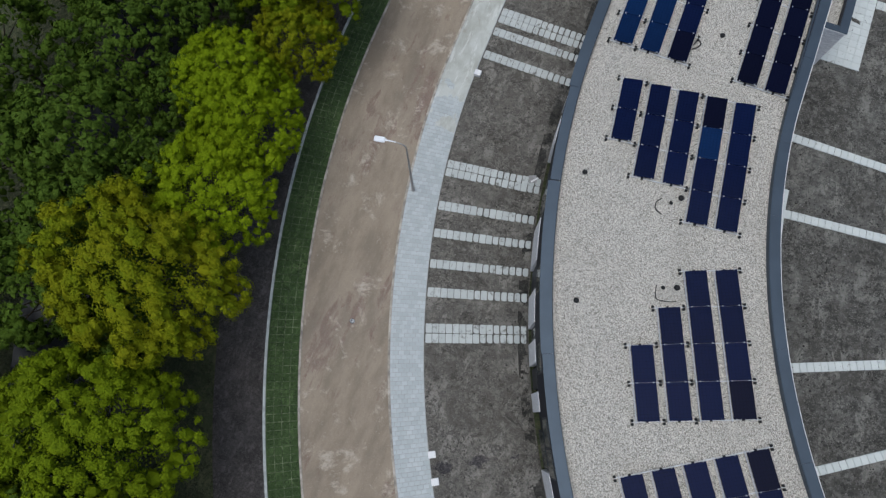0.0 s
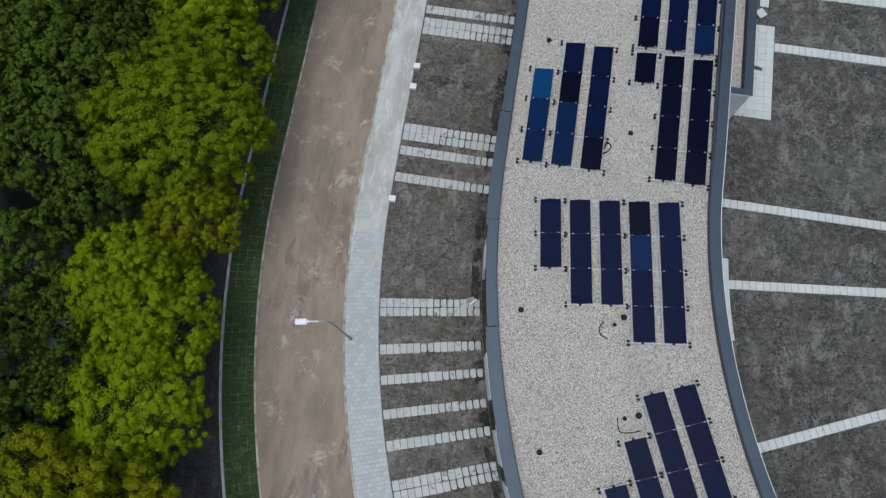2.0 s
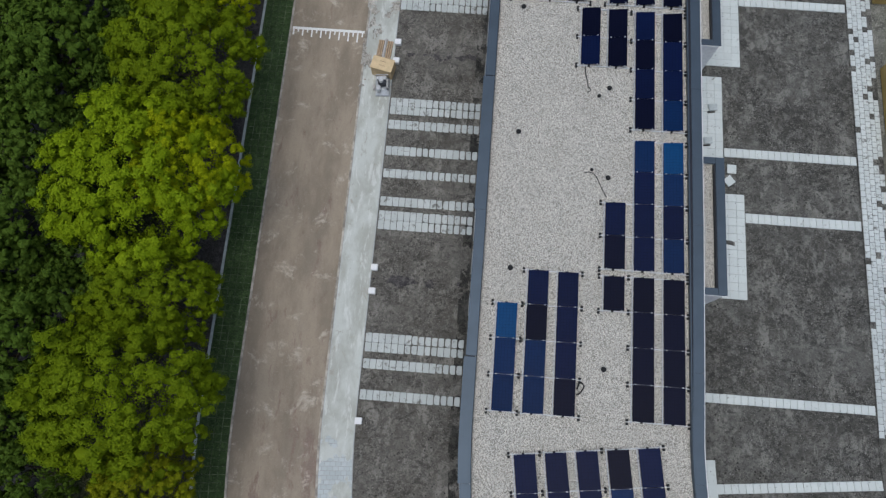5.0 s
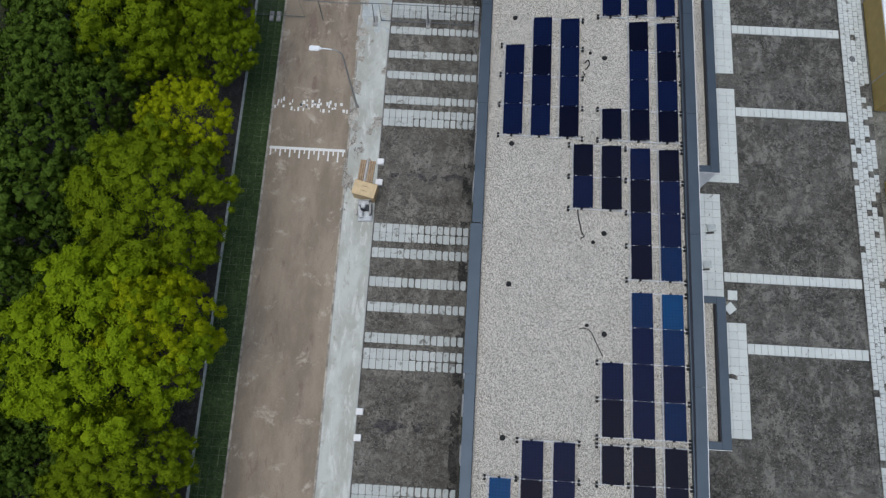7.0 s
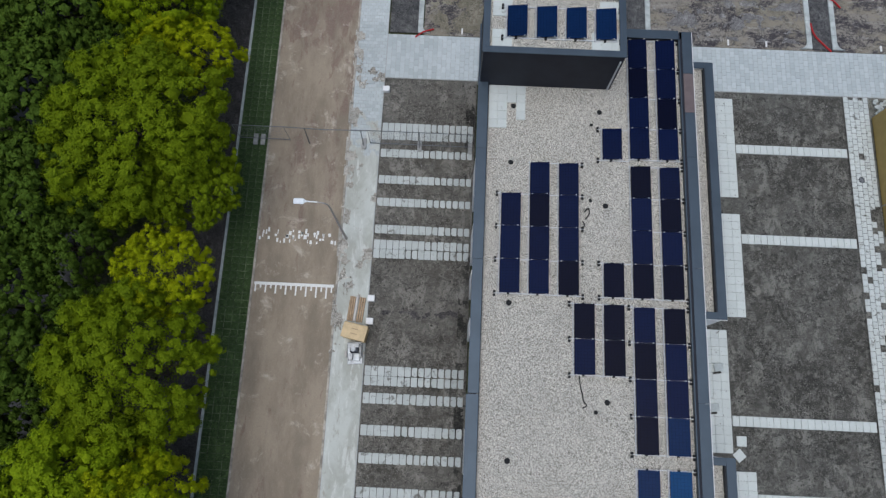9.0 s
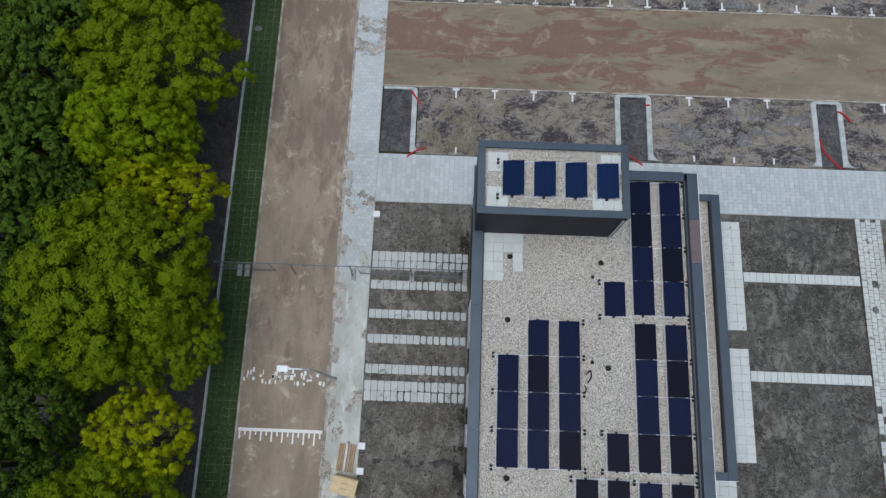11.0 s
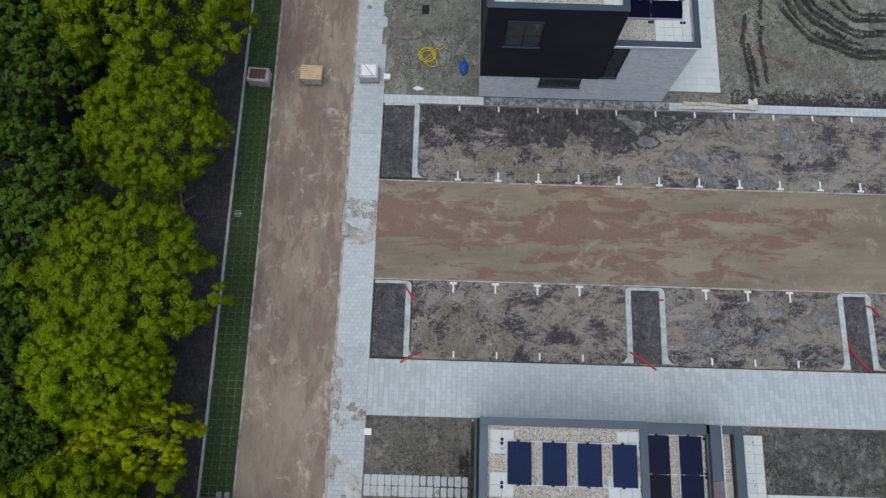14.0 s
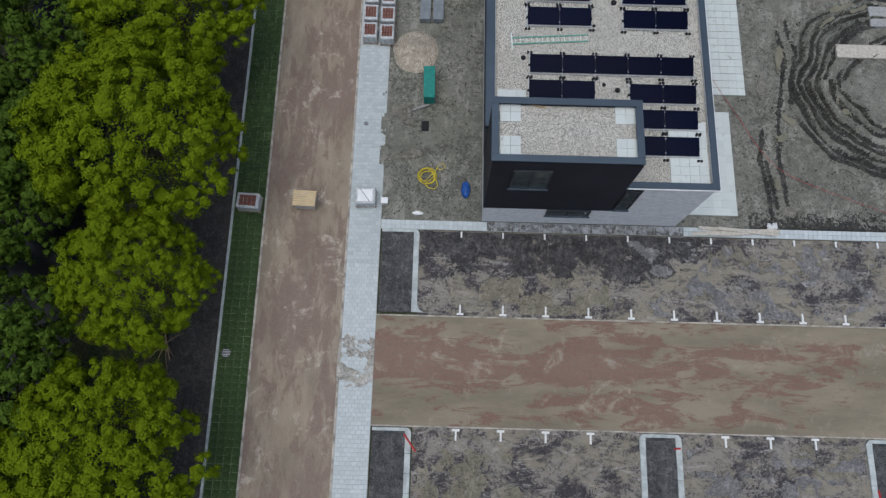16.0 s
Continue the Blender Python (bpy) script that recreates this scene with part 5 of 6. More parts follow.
def timber_stack():
    t = thing("timber_pile", "pale timber and a steel beam on the pavement", "timber", m=pose(-7.0, 44.15, 0.03, 0, 0, -5))
    for k, x in enumerate((-0.45, -0.33, -0.21, 0.12, 0.25, 0.38)):
        part("plank", boxed(x, x + 0.10, -0.75, 0.72, 0.0, 0.12 + 0.02 * (k % 2)), M["wood"], t)
    part("steel_beam", boxed(-0.08, 0.06, -0.75, 0.8, 0.0, 0.16), M["lamp_pole"], t)
    t = thing("crate", "large beige cardboard crate on the pavement", "crate", m=pose(-6.88, 42.72, 0.02, 0, 0, -12))
    bm = boxed(-0.68, 0.68, -0.45, 0.45, 0.0, 0.95, bev=0.02)
    part("body", bm, M["card"], t)
    part("lid", boxed(-0.71, 0.71, -0.48, 0.40, 0.951, 1.02, bev=0.015), M["card"], t)
    for y in (-0.16, 0.12):
        part("printed_bar", boxed(-0.2, 0.2, y - 0.02, y + 0.02, 1.021, 1.024), M["wood"], t)
    t = thing("plate_compactor", "grey muddy compactor machine on the pavement", "machine", m=pose(-6.86, 41.62, 0.02, 0, 0, 4))
    part("base_plate", boxed(-0.45, 0.45, -0.72, 0.58, 0, 0.12, bev=0.03), M["steel"], t)
    part("belt_guard", boxed(0.27, 0.42, -0.35, 0.3, 0.121, 0.5, bev=0.03), M["grey"], t)
    part("water_tank", boxed(-0.35, -0.1, -0.5, -0.12, 0.121, 0.45, bev=0.04), M["wrap"], t)
    part("skid", boxed(-0.6, -0.47, -0.3, 0.05, 0.0, 0.2, bev=0.02), M["lamp_pole"], t)
    part("engine", boxed(-0.24, 0.26, -0.1, 0.35, 0.121, 0.55, bev=0.05), M["iron"], t)
    part("tank", cyled(0.16, 0.14, 0.55, 0.72, (-0.05, 0.12)), M["wrap"], t)
    part("cowl", boxed(-0.36, 0.3, 0.2, 0.45, 0.3, 0.62, bev=0.04), M["wrap"], t)
    part("handle", tubed([(-0.3, -0.3, 0.15), (-0.33, -0.6, 0.75), (0.33, -0.6, 0.75), (0.3, -0.3, 0.15)], 0.03, 7), M["steel"], t)
    part("roll_bar", tubed([(-0.38, 0.45, 0.1), (-0.38, 0.45, 0.7), (0.38, 0.45, 0.7), (0.38, 0.45, 0.1)], 0.03, 7), M["steel"], t)


timber_stack()


def skip_box():
    t = thing("tool_chest", "teal steel chest standing in the mud", "chest", m=pose(-3.64, 88.1, 0, 0, 0, 1))
    part("body", boxed(-0.33, 0.33, -0.95, 1.15, 0.05, 0.95, bev=0.02), M["teal"], t)
    part("lid", boxed(-0.36, 0.36, -0.98, 1.18, 0.951, 1.0, bev=0.015), M["teal"], t)
    part("ramp", boxed(-0.9, 0.25, -0.05, 0.05, 0.0, 0.05, m=pose(-0.25, -1.2, 0.25, 0, 12, 25)), M["grey"], t)


skip_box()


def heap():
    bm = bmesh.new()
    bmesh.ops.create_circle(bm, cap_ends=False, segments=48, radius=1.5)
    rings = [[bm.verts.new((r * math.cos(a) * (1 + 0.05 * noise.noise(Vector((math.cos(a) * 2, math.sin(a) * 2, 1)))), 1.05 * r * math.sin(a), 0.75 * (1 - r / 1.5) ** 0.85 + 0.03 * noise.noise(Vector((r * math.cos(a) * 3, r * math.sin(a) * 3, 0))) - (0.06 if r > 1.45 else 0)))
              for a in [2 * math.pi * k / 48 for k in range(48)]] for r in (1.5, 1.3, 1.1, 0.9, 0.7, 0.5, 0.3, 0.12)]
    for p, q in zip(rings, rings[1:]):
        for k in range(48):
            bm.faces.new((p[k], p[(k + 1) % 48], q[(k + 1) % 48], q[k])).smooth = True
    bm.faces.new(rings[-1])
    t = tagged(mesh_ob("sand_mound", bm, M["sand"]), "round heap of pale sand on the mud", "sand heap")
    t.location = (-4.6, 90.85, 0.03)


heap()
hose = []
r = random.Random(7)
for k in range(110):
    a = k * 0.33
    rad = 0.48 + 0.12 * math.sin(k * 0.21) + r.uniform(-0.02, 0.02)
    hose.append((-3.62 + rad * math.cos(a) + 0.05 * math.sin(k * 0.1), 82.22 + rad * 0.92 * math.sin(a), 0.05 + 0.0016 * k))
hose += [(-3.1, 82.6, 0.08), (-2.95, 82.95, 0.06), (-2.65, 83.15, 0.06), (-2.5, 82.9, 0.06), (-2.75, 82.7, 0.06), (-3.05, 82.75, 0.07)]
tagged(mesh_ob("hose", tubed(hose, 0.02, 6), M["yellow_hose"]), "coiled yellow hose lying on mud", "hose")
tagged(mesh_ob("hose", tubed([(-3.75, 81.75, 0.06), (-3.5, 81.5, 0.05), (-3.15, 81.42, 0.05), (-2.95, 81.65, 0.05), (-3.05, 82.05, 0.06)], 0.03, 6), M["yellow_hose"]), "loose loop of yellow hose on mud", "hose")


def lump(name, x, y, rx, ry, h, mat, label, cat, seed):
    bm = bmesh.new()
    bmesh.ops.create_icosphere(bm, subdivisions=4, radius=1.0)
    for v in bm.verts:
        k = 1 + 0.28 * noise.noise(v.co * 2.2 + Vector((seed, 0, 0))) + 0.12 * noise.noise(v.co * 6 + Vector((0, seed, 0)))
        v.co = Vector((v.co.x * rx * k, v.co.y * ry * k, max(0.0, (v.co.z + 0.5) * h * k)))
    for f in bm.faces:
        f.smooth = True
    t = tagged(mesh_ob(name, bm, mat), label, cat)
    t.location = (x, y, 0.0)


lump("rubbish_bag", -1.22, 81.4, 0.26, 0.52, 0.22, M["blue"], "crumpled blue plastic bag on mud", "plastic bag", 3)
lump("paper_bag", -4.1, 79.85, 0.3, 0.12, 0.1, M["white"], "crumpled white bag on mud", "bag", 8)
for x, w in ((-4.07, 0.34), (-3.22, 0.34)):
    t = thing("crate_bundle", "long grey bundle stacked in the yard", "bundle", "grey bundles", m=pose(x, 93.9, 0))
    for k in range(3):
        part("board", boxed(-w, w, -0.9, 0.95, 0.08 + k * 0.13, 0.19 + k * 0.13, bev=0.01), M["bundle"], t)
    for y in (-0.6, 0.6):
        part("bearer", boxed(-w, w, y - 0.05, y + 0.05, 0, 0.078), M["wood"], t)
pit = thing("inspection_pit", "open square pit with a low mud rim", "pit")
# flat black sheet for the shade inside the pit; nothing is dug
part("hole", boxed(-4.05, -3.60, 85.25, 85.95, 0.05, 0.075), M["rubber"], pit)
part("rim", boxed(-4.22, -4.06, 85.2, 85.95, 0.0, 0.12, bev=0.02), M["yard"], pit)
part("rim", boxed(-4.05, -3.45, 85.12, 85.24, 0.0, 0.10, bev=0.02), M["yard"], pit)
for k, (x, y, l, a) in enumerate(((12.9, 79.3, 2.5, -3), (13.0, 78.95, 4.6, 3.5), (14.2, 78.85, 3.6, 5), (14.0, 79.25, 3.6, -5), (12.4, 78.85, 2.0, 1))):
    tagged(mesh_ob("plank", boxed(0, l, 0, 0.20, 0, 0.045, m=pose(x, y, 0.03 + 0.05 * k, 0, 0, a)), M["pale_wood"]), "weathered pale plank on a pile", "plank", "pile of planks")
for k in range(9):
    tagged(mesh_ob("paper_scrap", boxed(-0.12, 0.14, -0.1, 0.1, 0, 0.03, m=pose(17.2 + 0.13 * (k % 4), 79.4 + 0.14 * (k // 3), 0.03 + 0.01 * k, 10 * k, 5, 40 * k)), M["white"]), "white scrap of plastic on mud", "scrap", "white scraps")
tagged(mesh_ob("road_plate", boxed(22.7, 27.2, 91.15, 92.1, 0.0, 0.20, bev=0.01), M["pale_wood"]), "rusty pale steel road plate on mud", "steel plate")
tagged(mesh_ob("road_plate", boxed(25.2, 29.5, 93.5, 95.0, 0.0, 0.20, bev=0.01), M["grey"]), "grey steel road plate on mud", "steel plate")
o = cable([(12.6, 95, 0.1), (13.2, 92.5, 0.1), (14.6, 89.2, 0.1), (16.0, 86.6, 0.1), (17.2, 84.4, 0.12), (18.6, 83.0, 0.12), (21.0, 81.9, 0.12), (24.5, 80.6, 0.12)], "thin red warning tape along the mud", 0.011, M["red"])
o.name = "warning_tape"
o["category"] = "tape"
for x, y, a in ((15.43, 37.59, 0), (15.26, 36.8, 40)):
    tagged(mesh_ob("loose_tile", boxed(-0.28, 0.28, -0.28, 0.28, 0, 0.05, m=pose(x, y, 0.05, 3, 2, a)), M["tile"]), "loose concrete tile lying on soil", "tile", "loose tiles")
for x, y in ((14.35, 41.7), (14.0, 39.4)):
    t = thing("door_step", "pale square concrete slab with a dark strip for its shadow", "step", "door steps", m=pose(x, y, 0.052, 0, 0, 8))
    part("block", boxed(-0.30, 0.24, -0.22, 0.22, 0.0, 0.16, bev=0.02), M["kerb"], t)
    # the block's shadow, laid down as a dark strip
    part("mud", boxed(-0.40, 0.10, -0.36, -0.24, 0.0, 0.035, bev=0.012), M["churned"], t, "dark strip standing in for the block's shadow")
for x0, x1, y0, y1 in ((25.05, 27.6, 50.1, 58.0), (25.2, 27.8, 37.5, 45.3)):
    t = thing("site_container", "yellow-boarded site unit with pale lid", "site container", "yellow site units")
    part("body", boxed(x0, x1, y0, y1, 0.0, 1.75, bev=0.02), M["yellow"], t)
    part("lid", boxed(x0 + 0.04, x1 + 0.05, y0 + 0.04, y1 + 0.05, 1.751, 1.85, bev=0.015), M["lamp_head"], t, "pale blue-white lid")
    part("strap", boxed(x0 - 0.02, x0 - 0.003, (y0 + y1) / 2 - 0.04 - 2.0, (y0 + y1) / 2 + 0.04 - 2.0, 0.0, 1.75), M["grey"], t)
for k in range(12):
    r = random.Random(k)
    tagged(mesh_ob("stone_block", boxed(-0.13, 0.13, -0.10, 0.10, 0, 0.12, bev=0.015, m=pose(25.2 + r.uniform(0, 0.9), 58.2 + r.uniform(0, 1.0), 0.0, 0, 0, r.uniform(0, 90))), M["tile"]), "loose pale paving block on soil", "paving block", "loose paving blocks")


def fallen_branch():
    bm = bmesh.new()
    tube(bm, [(-18.5, 72.6, 0.15), (-18.2, 71.6, 0.3), (-17.9, 70.6, 0.2)], [0.03, 0.05, 0.03], 6)
    for d in ((-0.9, -0.9), (-0.5, -1.4), (0.2, -1.5), (0.9, 0.6), (0.5, -0.8)):
        tube(bm, [(-18.2, 71.6, 0.28), (-18.2 + d[0] * 0.6, 71.6 + d[1] * 0.6, 0.35), (-18.2 + d[0], 71.6 + d[1], 0.15)], [0.03, 0.02, 0.01], 5)
    bmesh.ops.recalc_face_normals(bm, faces=bm.faces)
    tagged(mesh_ob("fallen_branch", bm, M["wood"]), "bare fallen branch beside the path", "branch")


fallen_branch()
p = bend(-0.95, -6.2)
t = thing("rubble", "broken grey slab with a white offcut on the path", "rubble", m=Matrix.Translation(p + Vector((0, 0, 0.07))))
part("slab", boxed(-0.25, 0.22, -0.2, 0.25, 0, 0.06, m=pose(0, 0, 0, 4, 3, 25)), M["grey"], t)
part("offcut", boxed(-0.05, 0.04, -0.25, 0.25, 0.061, 0.12, m=pose(0.1, -0.02, 0, 3, 0, -40)), M["white"], t)

# ---- paving, piece by piece ----
rr_path = random.Random(12)


def stripe(u0, u1, s0, s1, rows, mat, name, label, group):
    """A garden path of tiles laid crosswise."""
    mid = (s0 + s1) / 2
    k = 1.0 if mid >= 0 else (R0 - (u0 + u1) / 2) / R0
    w = (s1 - s0) * k / rows
    n = round((u1 - u0) / 0.395)
    l = (u1 - u0) / n
    t = tagged(new(name), label, "garden path", group, "structure")
    cells = []
    a = bend_turn(mid)
    for j in range(rows):
        s = s0 + (s1 - s0) * (j + 0.5) / rows
        for i in range(n):
            cells.append((bend(u0 + l * (i + 0.5), s, 0.055), a, i / n))
    muddy = [c[:2] for c in cells if name == "front_path" and rr_path.random() < c[2] * 1.5 - 0.35]
    clean = [c[:2] for c in cells if c[:2] not in muddy]
    front = name == "front_path"
    pieces("tile", t, mat, clean, l - (0.024 if front else 0.009), w - 0.014, 0.06, worn=0.045 if front else 0.0)
    pieces("tile", t, mat, muddy, l - 0.07, w - 0.06, 0.06, worn=0.09)


for s0, s1, rows in ((33.56, 34.72, 2), (32.38, 32.93, 1), (30.62, 31.16, 1), (29.14, 29.68, 1), (27.38, 27.94, 1), (25.83, 26.99, 2),
                     (18.24, 19.38, 2), (17.22, 17.84, 1), (15.44, 16.05, 1), (13.93, 14.52, 1), (12.08, 12.68, 1), (10.56, 11.77, 2),
                     (3.10, 4.22, 2), (2.12, 2.70, 1), (0.34, 0.93, 1),
                     (-7.03, -6.07, 2), (-8.96, -8.43, 1), (-10.47, -9.97, 1), (-12.13, -11.63, 1), (-13.65, -13.12, 1), (-16.0, -14.98, 2)):
    stripe(-6.24, -0.42, s0, s1, rows, M["tile_dirty"], "front_path", "pale concrete tile path over wet soil", "front garden paths")
for s0, s1, u0 in ((33.65, 34.26, 16.2), (27.74, 28.36, 16.2), (16.90, 17.50, 15.0), (12.65, 13.28, 16.2), (1.72, 2.27, 11.2), (-4.82, -3.92, 11.2), (-18.31, -17.39, 11.2), (-26.55, -25.7, 11.2)):
    stripe(u0, 23.22, s0, s1, 1, M["tile"], "rear_path", "straight path of pale concrete tiles", "back garden paths")


def terrace(u0, u1, s0, s1, label="small terrace of pale square tiles"):
    t = tagged(new("terrace"), label, "terrace", "back garden terraces", "structure")
    nu, ns = max(1, round((u1 - u0) / 0.5)), round((s1 - s0) / 0.5)
    cells = [(bend(u0 + (u1 - u0) * (i + 0.5) / nu, s0 + (s1 - s0) * (j + 0.5) / ns, 0.05), bend_turn(s0 + (s1 - s0) * (j + 0.5) / ns)) for i in range(nu) for j in range(ns)]
    pieces("tile", t, M["tile"], cells, (u1 - u0) / nu - 0.006, (s1 - s0) / ns * (1 if s0 >= 0 else (R0 - u0) / R0) - 0.006, 0.05, 0.005)


terrace(13.60, 16.17, 7.85, 14.45)
terrace(11.10, 14.95, 15.4, 22.40)
terrace(13.60, 16.17, 23.2, 29.62)
terrace(13.60, 16.17, 30.7, 37.4)
terrace(11.10, 14.03, -9.15, -2.12)


def field(u0, u1, s0, s1, w, l, z):
    """Running bond over a stretch that follows the bend: whole pieces, and halves at the ends of every other row."""
    whole, half = [], []
    nu, ns = max(1, round((u1 - u0) / w)), max(1, round((s1 - s0) / l))
    d = (u1 - u0) / nu
    for j in range(ns):
        s = s0 + (s1 - s0) * (j + 0.5) / ns
        a = bend_turn(s)
        if j % 2:
            whole += [(bend(u0 + d * (i + 1), s, z), a) for i in range(nu - 1)]
            half += [(bend(u0 + d * 0.25, s, z), a), (bend(u1 - d * 0.25, s, z), a)]
        else:
            whole += [(bend(u0 + d * (i + 0.5), s, z), a) for i in range(nu)]
    return whole, half


def columns(x0, x1, y0, y1, w, l, z, skip=None):
    """Running bond with the long side along y."""
    whole, half = [], []
    nx, ny = round((x1 - x0) / w), round((y1 - y0) / l)
    d = (y1 - y0) / ny
    for i in range(nx):
        x = x0 + (x1 - x0) * (i + 0.5) / nx
        ys = [y0 + d * (j + 1) for j in range(ny - 1)] if i % 2 else [y0 + d * (j + 0.5) for j in range(ny)]
        whole += [(Vector((x, y, z)), 0.0) for y in ys if not (skip and skip(x, y))]
        if i % 2:
            half += [(Vector((x, y0 + d * 0.25, z)), 0.0), (Vector((x, y1 - d * 0.25, z)), 0.0)]
    return whole, half


w1, h1 = field(-8.22, -6.32, -26, 0, 0.317, 0.21, 0.02)
w2, h2_ = field(-8.22, -6.32, 0, 76, 0.317, 0.24, 0.02)
pieces("paver", walk_base, M["paver"], w1 + w2, 0.304, 0.228, 0.03, 0.006, (-7.2, 70.0))
pieces("half_paver", walk_base, M["paver"], h1 + h2_, 0.146, 0.228, 0.03, 0.006, (-7.2, 70.0), 60)
w1, h1 = columns(-6.28, 42, 59.44, 62.58, 0.30, 0.449, 0.02)
pieces("paver", plaza, M["paver"], w1, 0.288, 0.437, 0.03, 0.006, (4.0, 61.0))
pieces("half_paver", plaza, M["paver"], h1, 0.288, 0.212, 0.03, 0.006, (4.0, 61.0), 60)
rr = random.Random(5)
pieces("paver", alley, M["tile_dirty"], columns(23.34, 24.92, 22.0, 59.4, 0.316, 0.39, 0.02, lambda x, y: rr.random() < (0.02 if y > 52 or y < 28 else max(0.03, 0.6 * (x - 24.15 + 0.5 * noise.noise(Vector((0, y * 0.5, 2)))))))[0], 0.296, 0.37, 0.03, 0.01, (24, 45))
lane = [(Vector((-6.13 + 0.29 * i, 78.99 + 0.28 * j, 0.02)), 0.0) for i in range(166) for j in range(2)]
pieces("paver", strip_path, M["paver"], [c for c in lane if not 0.1 < c[0].x < 11.9], 0.275, 0.266, 0.03, 0.008, (-3, 79))
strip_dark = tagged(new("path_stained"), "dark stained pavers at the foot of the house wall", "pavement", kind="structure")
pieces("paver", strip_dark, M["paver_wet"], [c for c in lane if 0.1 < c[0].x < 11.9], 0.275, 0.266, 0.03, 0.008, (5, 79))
cells = []
for s0, n, d in ((-28, 84, 0.3333), (0, 177, 0.44)):
    cells += [(bend(-15.23 + 0.445 * (i + 0.5), s0 + d * (j + 0.5), 0.012), bend_turn(s0 + d * (j + 0.5))) for j in range(n) for i in range(4)]
pieces("grass_paver", grass_strip, M["grass_cell"], cells, 0.405, 0.402, 0.026, 0.006, (-14.4, 62.0), label="joined field of grass-grown pavers")
for u0, u1, y0, y1 in ((11.6, 16.55, 88.3, 97.0), (11.6, 15.35, 80.2, 87.1)):
    t = tagged(new("terrace"), "terrace of pale square tiles beside the house", "terrace", "back garden terraces", "structure")
    nx, ny = round((u1 - u0) / 0.5), round((y1 - y0) / 0.5)
    pieces("tile", t, M["tile"], [(Vector((u0 + (u1 - u0) * (i + 0.5) / nx, y0 + (y1 - y0) * (j + 0.5) / ny, 0.06)), 0.0) for i in range(nx) for j in range(ny)], 0.493, 0.493, 0.05, 0.005)


def film(name, mat, u0, u1, s0, s1, density, label, z=0.034, du=0.05, ds=0.06):
    """Dried silt washed over the paving: a thin skin with a ragged outline."""
    bm = bmesh.new()
    nu, ns = int((u1 - u0) / du), int((s1 - s0) / ds)
    vs = {}

    def vert(i, j):
        if (i, j) not in vs:
            vs[i, j] = bm.verts.new(bend(u0 + i * du, s0 + j * ds, z))
        return vs[i, j]
    for i in range(nu):
        for j in range(ns):
            p = bend(u0 + i * du, s0 + j * ds)
            h = noise.fractal(p * 0.75, 0.8, 2.1, 5)
            if h < density(u0 + i * du, s0 + j * ds):
                bm.faces.new((vert(i, j), vert(i + 1, j), vert(i + 1, j + 1), vert(i, j + 1)))
    tagged(mesh_ob(name, bm, mat), label, "silt", kind="structure")


film("silt_film", M["silt"], -8.20, -6.30, -7.0, 35.5, lambda u, s: -0.9 + min(1.0, (s + 7) / 8) * 1.9 - max(0.0, (s - 29) / 6.5) * 1.3, "pale wet silt covering the pavement")
film("mud_film", M["silt_brown"], -8.45, -6.25, 20.0, 44.0, lambda u, s: -0.40 + (0.32 if u < -7.8 else 0.0) - max(0.0, s - 41) * 0.2, "brown mud smeared over the pavement", 0.041)
film("mud_film", M["silt_brown"], -8.40, -6.30, 47.0, 52.5, lambda u, s: 0.34 - abs(s - 49.6) * 0.42, "olive mud smeared across the pavement", 0.045)
film("mud_film", M["yard"], -6.6, -6.0, 60.5, 66.5, lambda u, s: 0.25 - abs(s - 63.4) * 0.2, "mud spilling from the yard onto the pavement", 0.049)
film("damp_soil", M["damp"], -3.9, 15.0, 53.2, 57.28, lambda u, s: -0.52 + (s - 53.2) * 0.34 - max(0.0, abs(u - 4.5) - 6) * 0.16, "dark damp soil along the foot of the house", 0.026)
film("silt_pan", M["pan"], -3.0, 9.0, 52.3, 54.6, lambda u, s: 0.20 - abs(s - 53.3) * 0.38 - max(0.0, abs(u - 3.6) - 3.4) * 0.3, "smooth tan silt dried in the parking bays", 0.030)
film("silt_pan", M["pan"], 12.5, 24.0, 54.6, 57.2, lambda u, s: 0.06 - abs(s - 56.0) * 0.3 - max(0.0, abs(u - 18) - 5) * 0.3, "smooth tan silt dried in the parking bays", 0.030)
film("silt_pan", M["pan"], -3.6, 3.4, 41.4, 45.4, lambda u, s: 0.22 - abs(s - 43.0) * 0.25 - max(0.0, abs(u + 1.0) - 2.0) * 0.28, "smooth tan silt dried in the parking bays", 0.030)
film("silt_pan", M["pan"], 15.5, 21.0, 42.4, 45.4, lambda u, s: 0.02 - abs(s - 44.3) * 0.3 - max(0.0, abs(u - 18.6) - 1.5) * 0.3, "smooth tan silt dried in the parking bays", 0.030)
film("scraped_silt", M["scraped"], 8.6, 23.5, 52.4, 57.0, lambda u, s: -0.22 + 0.10 * math.sin(u * 0.7 + s) - max(0.0, abs(u - 15.5) - 6) * 0.2, "pale grey scraped silt in the parking bays", 0.034)
film("scraped_silt", M["scraped"], 11.3, 21.2, 41.6, 45.0, lambda u, s: -0.20 + 0.16 * math.sin(s * 7.0 + u * 0.3), "pale grey scraped silt in the parking bays", 0.034, 0.08, 0.04)
for mid in (22.55, 7.4, -22.0):
    film("dug_trench", M["damp"], -6.2, -0.5, mid - 0.5, mid + 0.35, lambda u, s: 0.12 - abs(s - mid) * 2.0, "dark freshly dug line between two gardens", 0.04)
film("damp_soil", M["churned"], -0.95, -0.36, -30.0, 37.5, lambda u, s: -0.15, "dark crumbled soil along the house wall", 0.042)


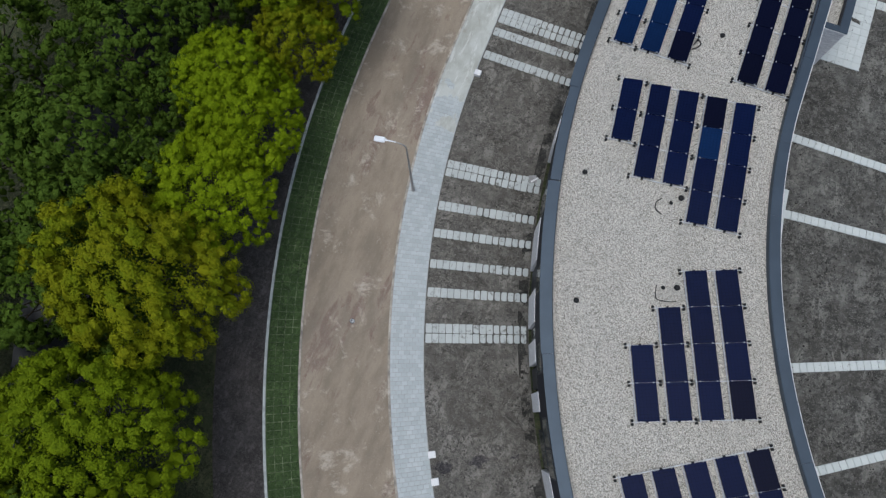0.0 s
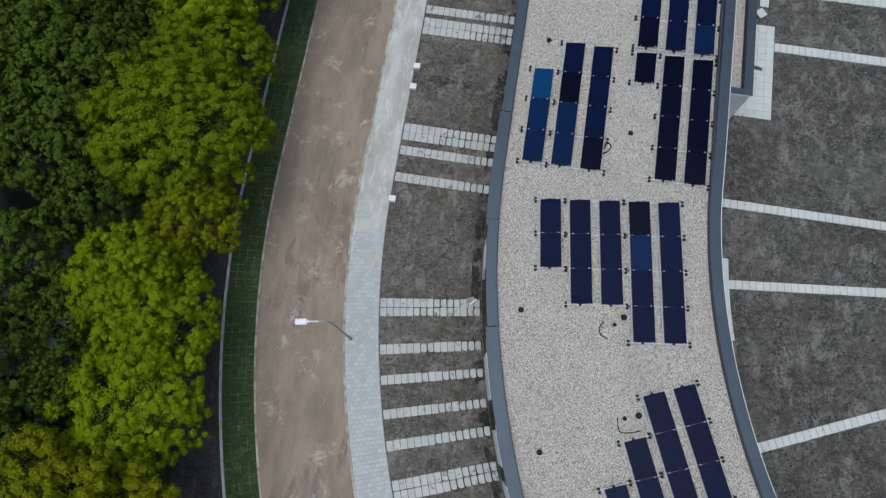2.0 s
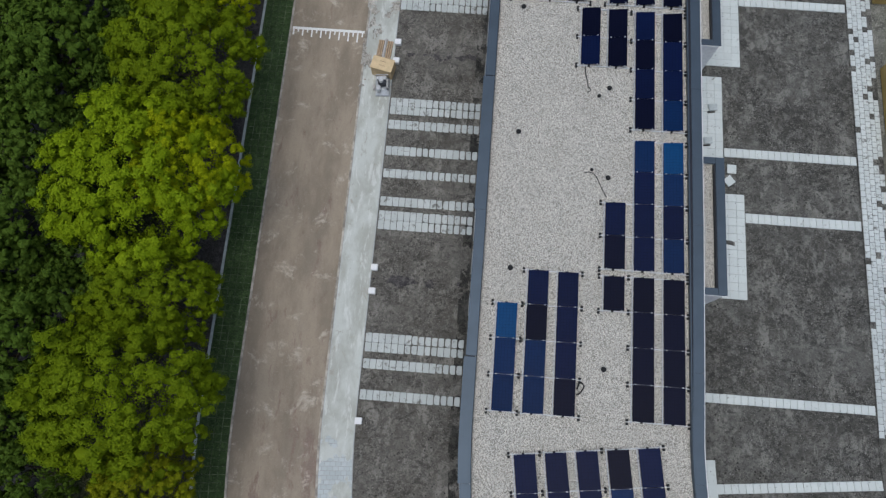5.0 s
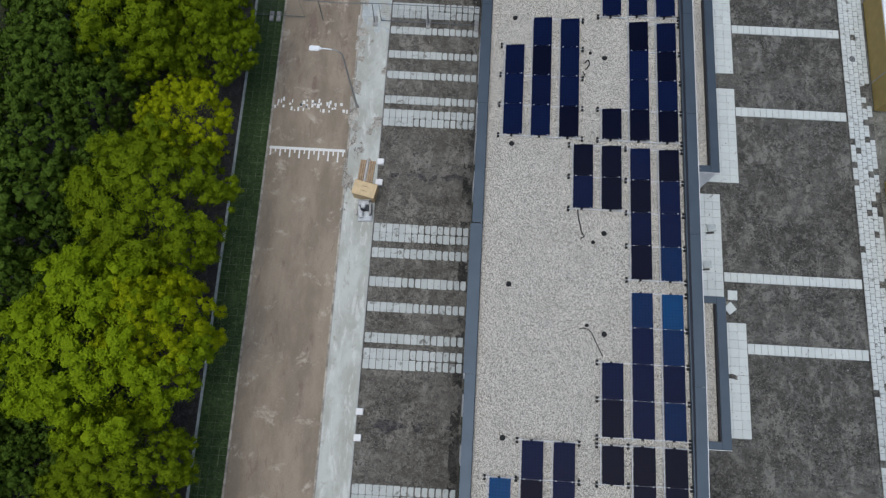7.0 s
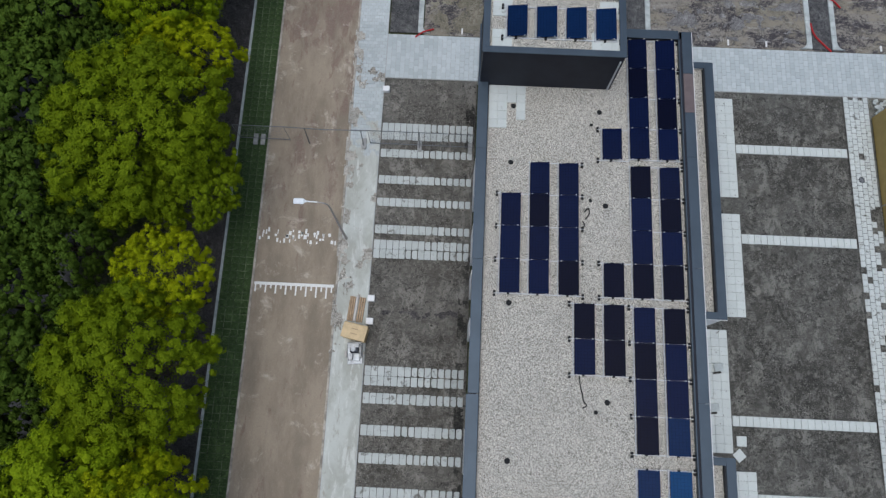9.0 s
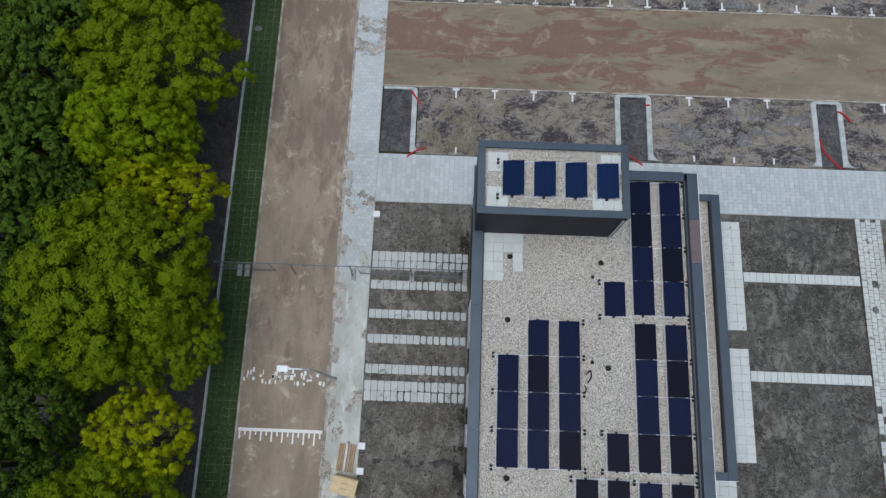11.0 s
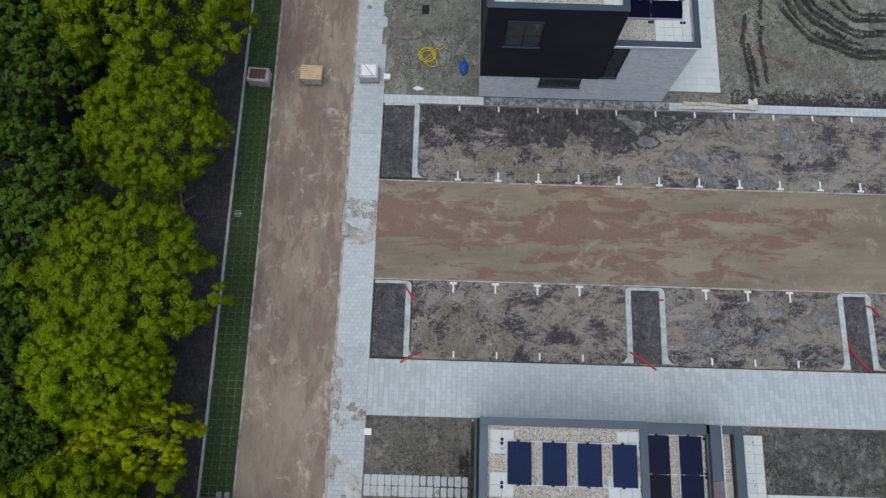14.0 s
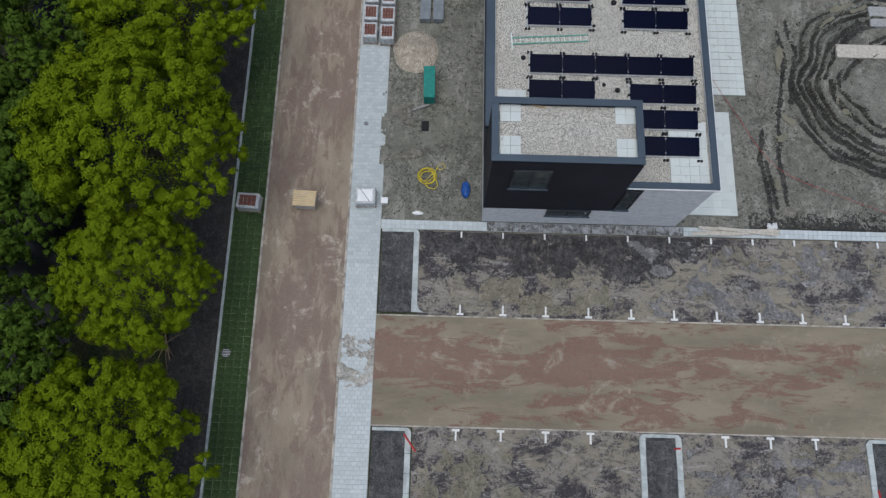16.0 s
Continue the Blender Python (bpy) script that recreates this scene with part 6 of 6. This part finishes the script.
def clods(name, u0, u1, s0, s1, n, big, seed, label, crowd):
    """Loose clods and stones scattered on soil, thicker where it was dug; one joined mesh."""
    r = random.Random(seed)
    verts, faces = [], []
    while n:
        u, s = r.uniform(u0, u1), r.uniform(s0, s1)
        p = bend(u, s, 0.02)
        if noise.fractal(p * 0.5, 0.8, 2.1, 4) + crowd(u, s) < r.uniform(-0.5, 0.7):
            continue
        n -= 1
        d = big * (0.25 + 0.75 * r.random() ** 3)
        k = len(verts)
        for q in range(5):
            a = 1.2566 * q + r.uniform(-0.3, 0.3)
            e = d * r.uniform(0.7, 1.2)
            verts.append((p.x + e * math.cos(a), p.y + e * math.sin(a), 0.0))
        verts.append((p.x + d * r.uniform(-0.3, 0.3), p.y + d * r.uniform(-0.3, 0.3), 0.03 + d * r.uniform(0.5, 0.9)))
        faces += [(k + q, k + (q + 1) % 5, k + 5) for q in range(5)] + [(k + 4, k + 3, k + 2, k + 1, k)]
    me = bpy.data.meshes.new(name)
    me.from_pydata(verts, [], faces)
    me.materials.append(M["clod"])
    tagged(new(name, me), label, "soil clods", kind="stuff")


clods("soil_clods", 11.2, 23.2, -32.0, 37.7, 15000, 0.075, 1, "loose dark clods and stones on the back gardens", lambda u, s: 0.25 - (u - 11) * 0.03)
clods("soil_clods", -6.2, -0.4, -32.0, 37.7, 8000, 0.06, 2, "loose clods and stones on the front gardens", lambda u, s: 0.1 + (u + 6) * 0.04)
clods("soil_clods", -6.2, -0.5, 58.2, 74.0, 1800, 0.07, 3, "loose clods and stones on the muddy front yard", lambda u, s: 0.0)
clods("soil_clods", 12.0, 27.0, 58.2, 74.0, 2600, 0.07, 4, "loose clods and stones on the rutted mud", lambda u, s: 0.1)


def pool(name, mat, x, y, rx, ry, turn, label, z):
    """A shallow ragged pool or smear on mud."""
    c, d, r = math.cos(radians(turn)), math.sin(radians(turn)), max(rx, ry) * 1.5

    def density(u, s):
        px, py = u - x, s + CY - y
        return 0.75 - 1.1 * math.hypot((px * c + py * d) / rx, (py * c - px * d) / ry)
    film(name, mat, x - r, x + r, y - CY - r, y - CY + r, density, label, z, 0.05, 0.05)


for x, y, rx, ry, a in ((18.75, 85.9, 0.95, 0.75, 70), (22.75, 87.4, 1.2, 0.5, -55), (22.3, 93.6, 1.3, 0.4, 50), (23.9, 94.9, 1.8, 0.45, 18), (18.0, 82.4, 0.7, 0.3, 95), (18.9, 91.0, 1.0, 0.3, 85)):
    pool("puddle", M["pool"], x, y, rx, ry, a, "shallow olive puddle of silty water in mud", 0.085)
for x, y, rx, ry, a in ((19.3, 93.5, 1.2, 0.5, 60), (17.6, 89.0, 1.4, 0.3, 85), (18.6, 80.6, 0.8, 0.35, 10), (22.0, 95.2, 0.8, 0.5, 30), (-5.4, 86.6, 0.9, 1.1, 20), (-4.9, 83.6, 0.9, 0.4, 10)):
    pool("sand_patch", M["yard_pale"], x, y, rx, ry, a, "pale sand smeared over the mud", 0.09)
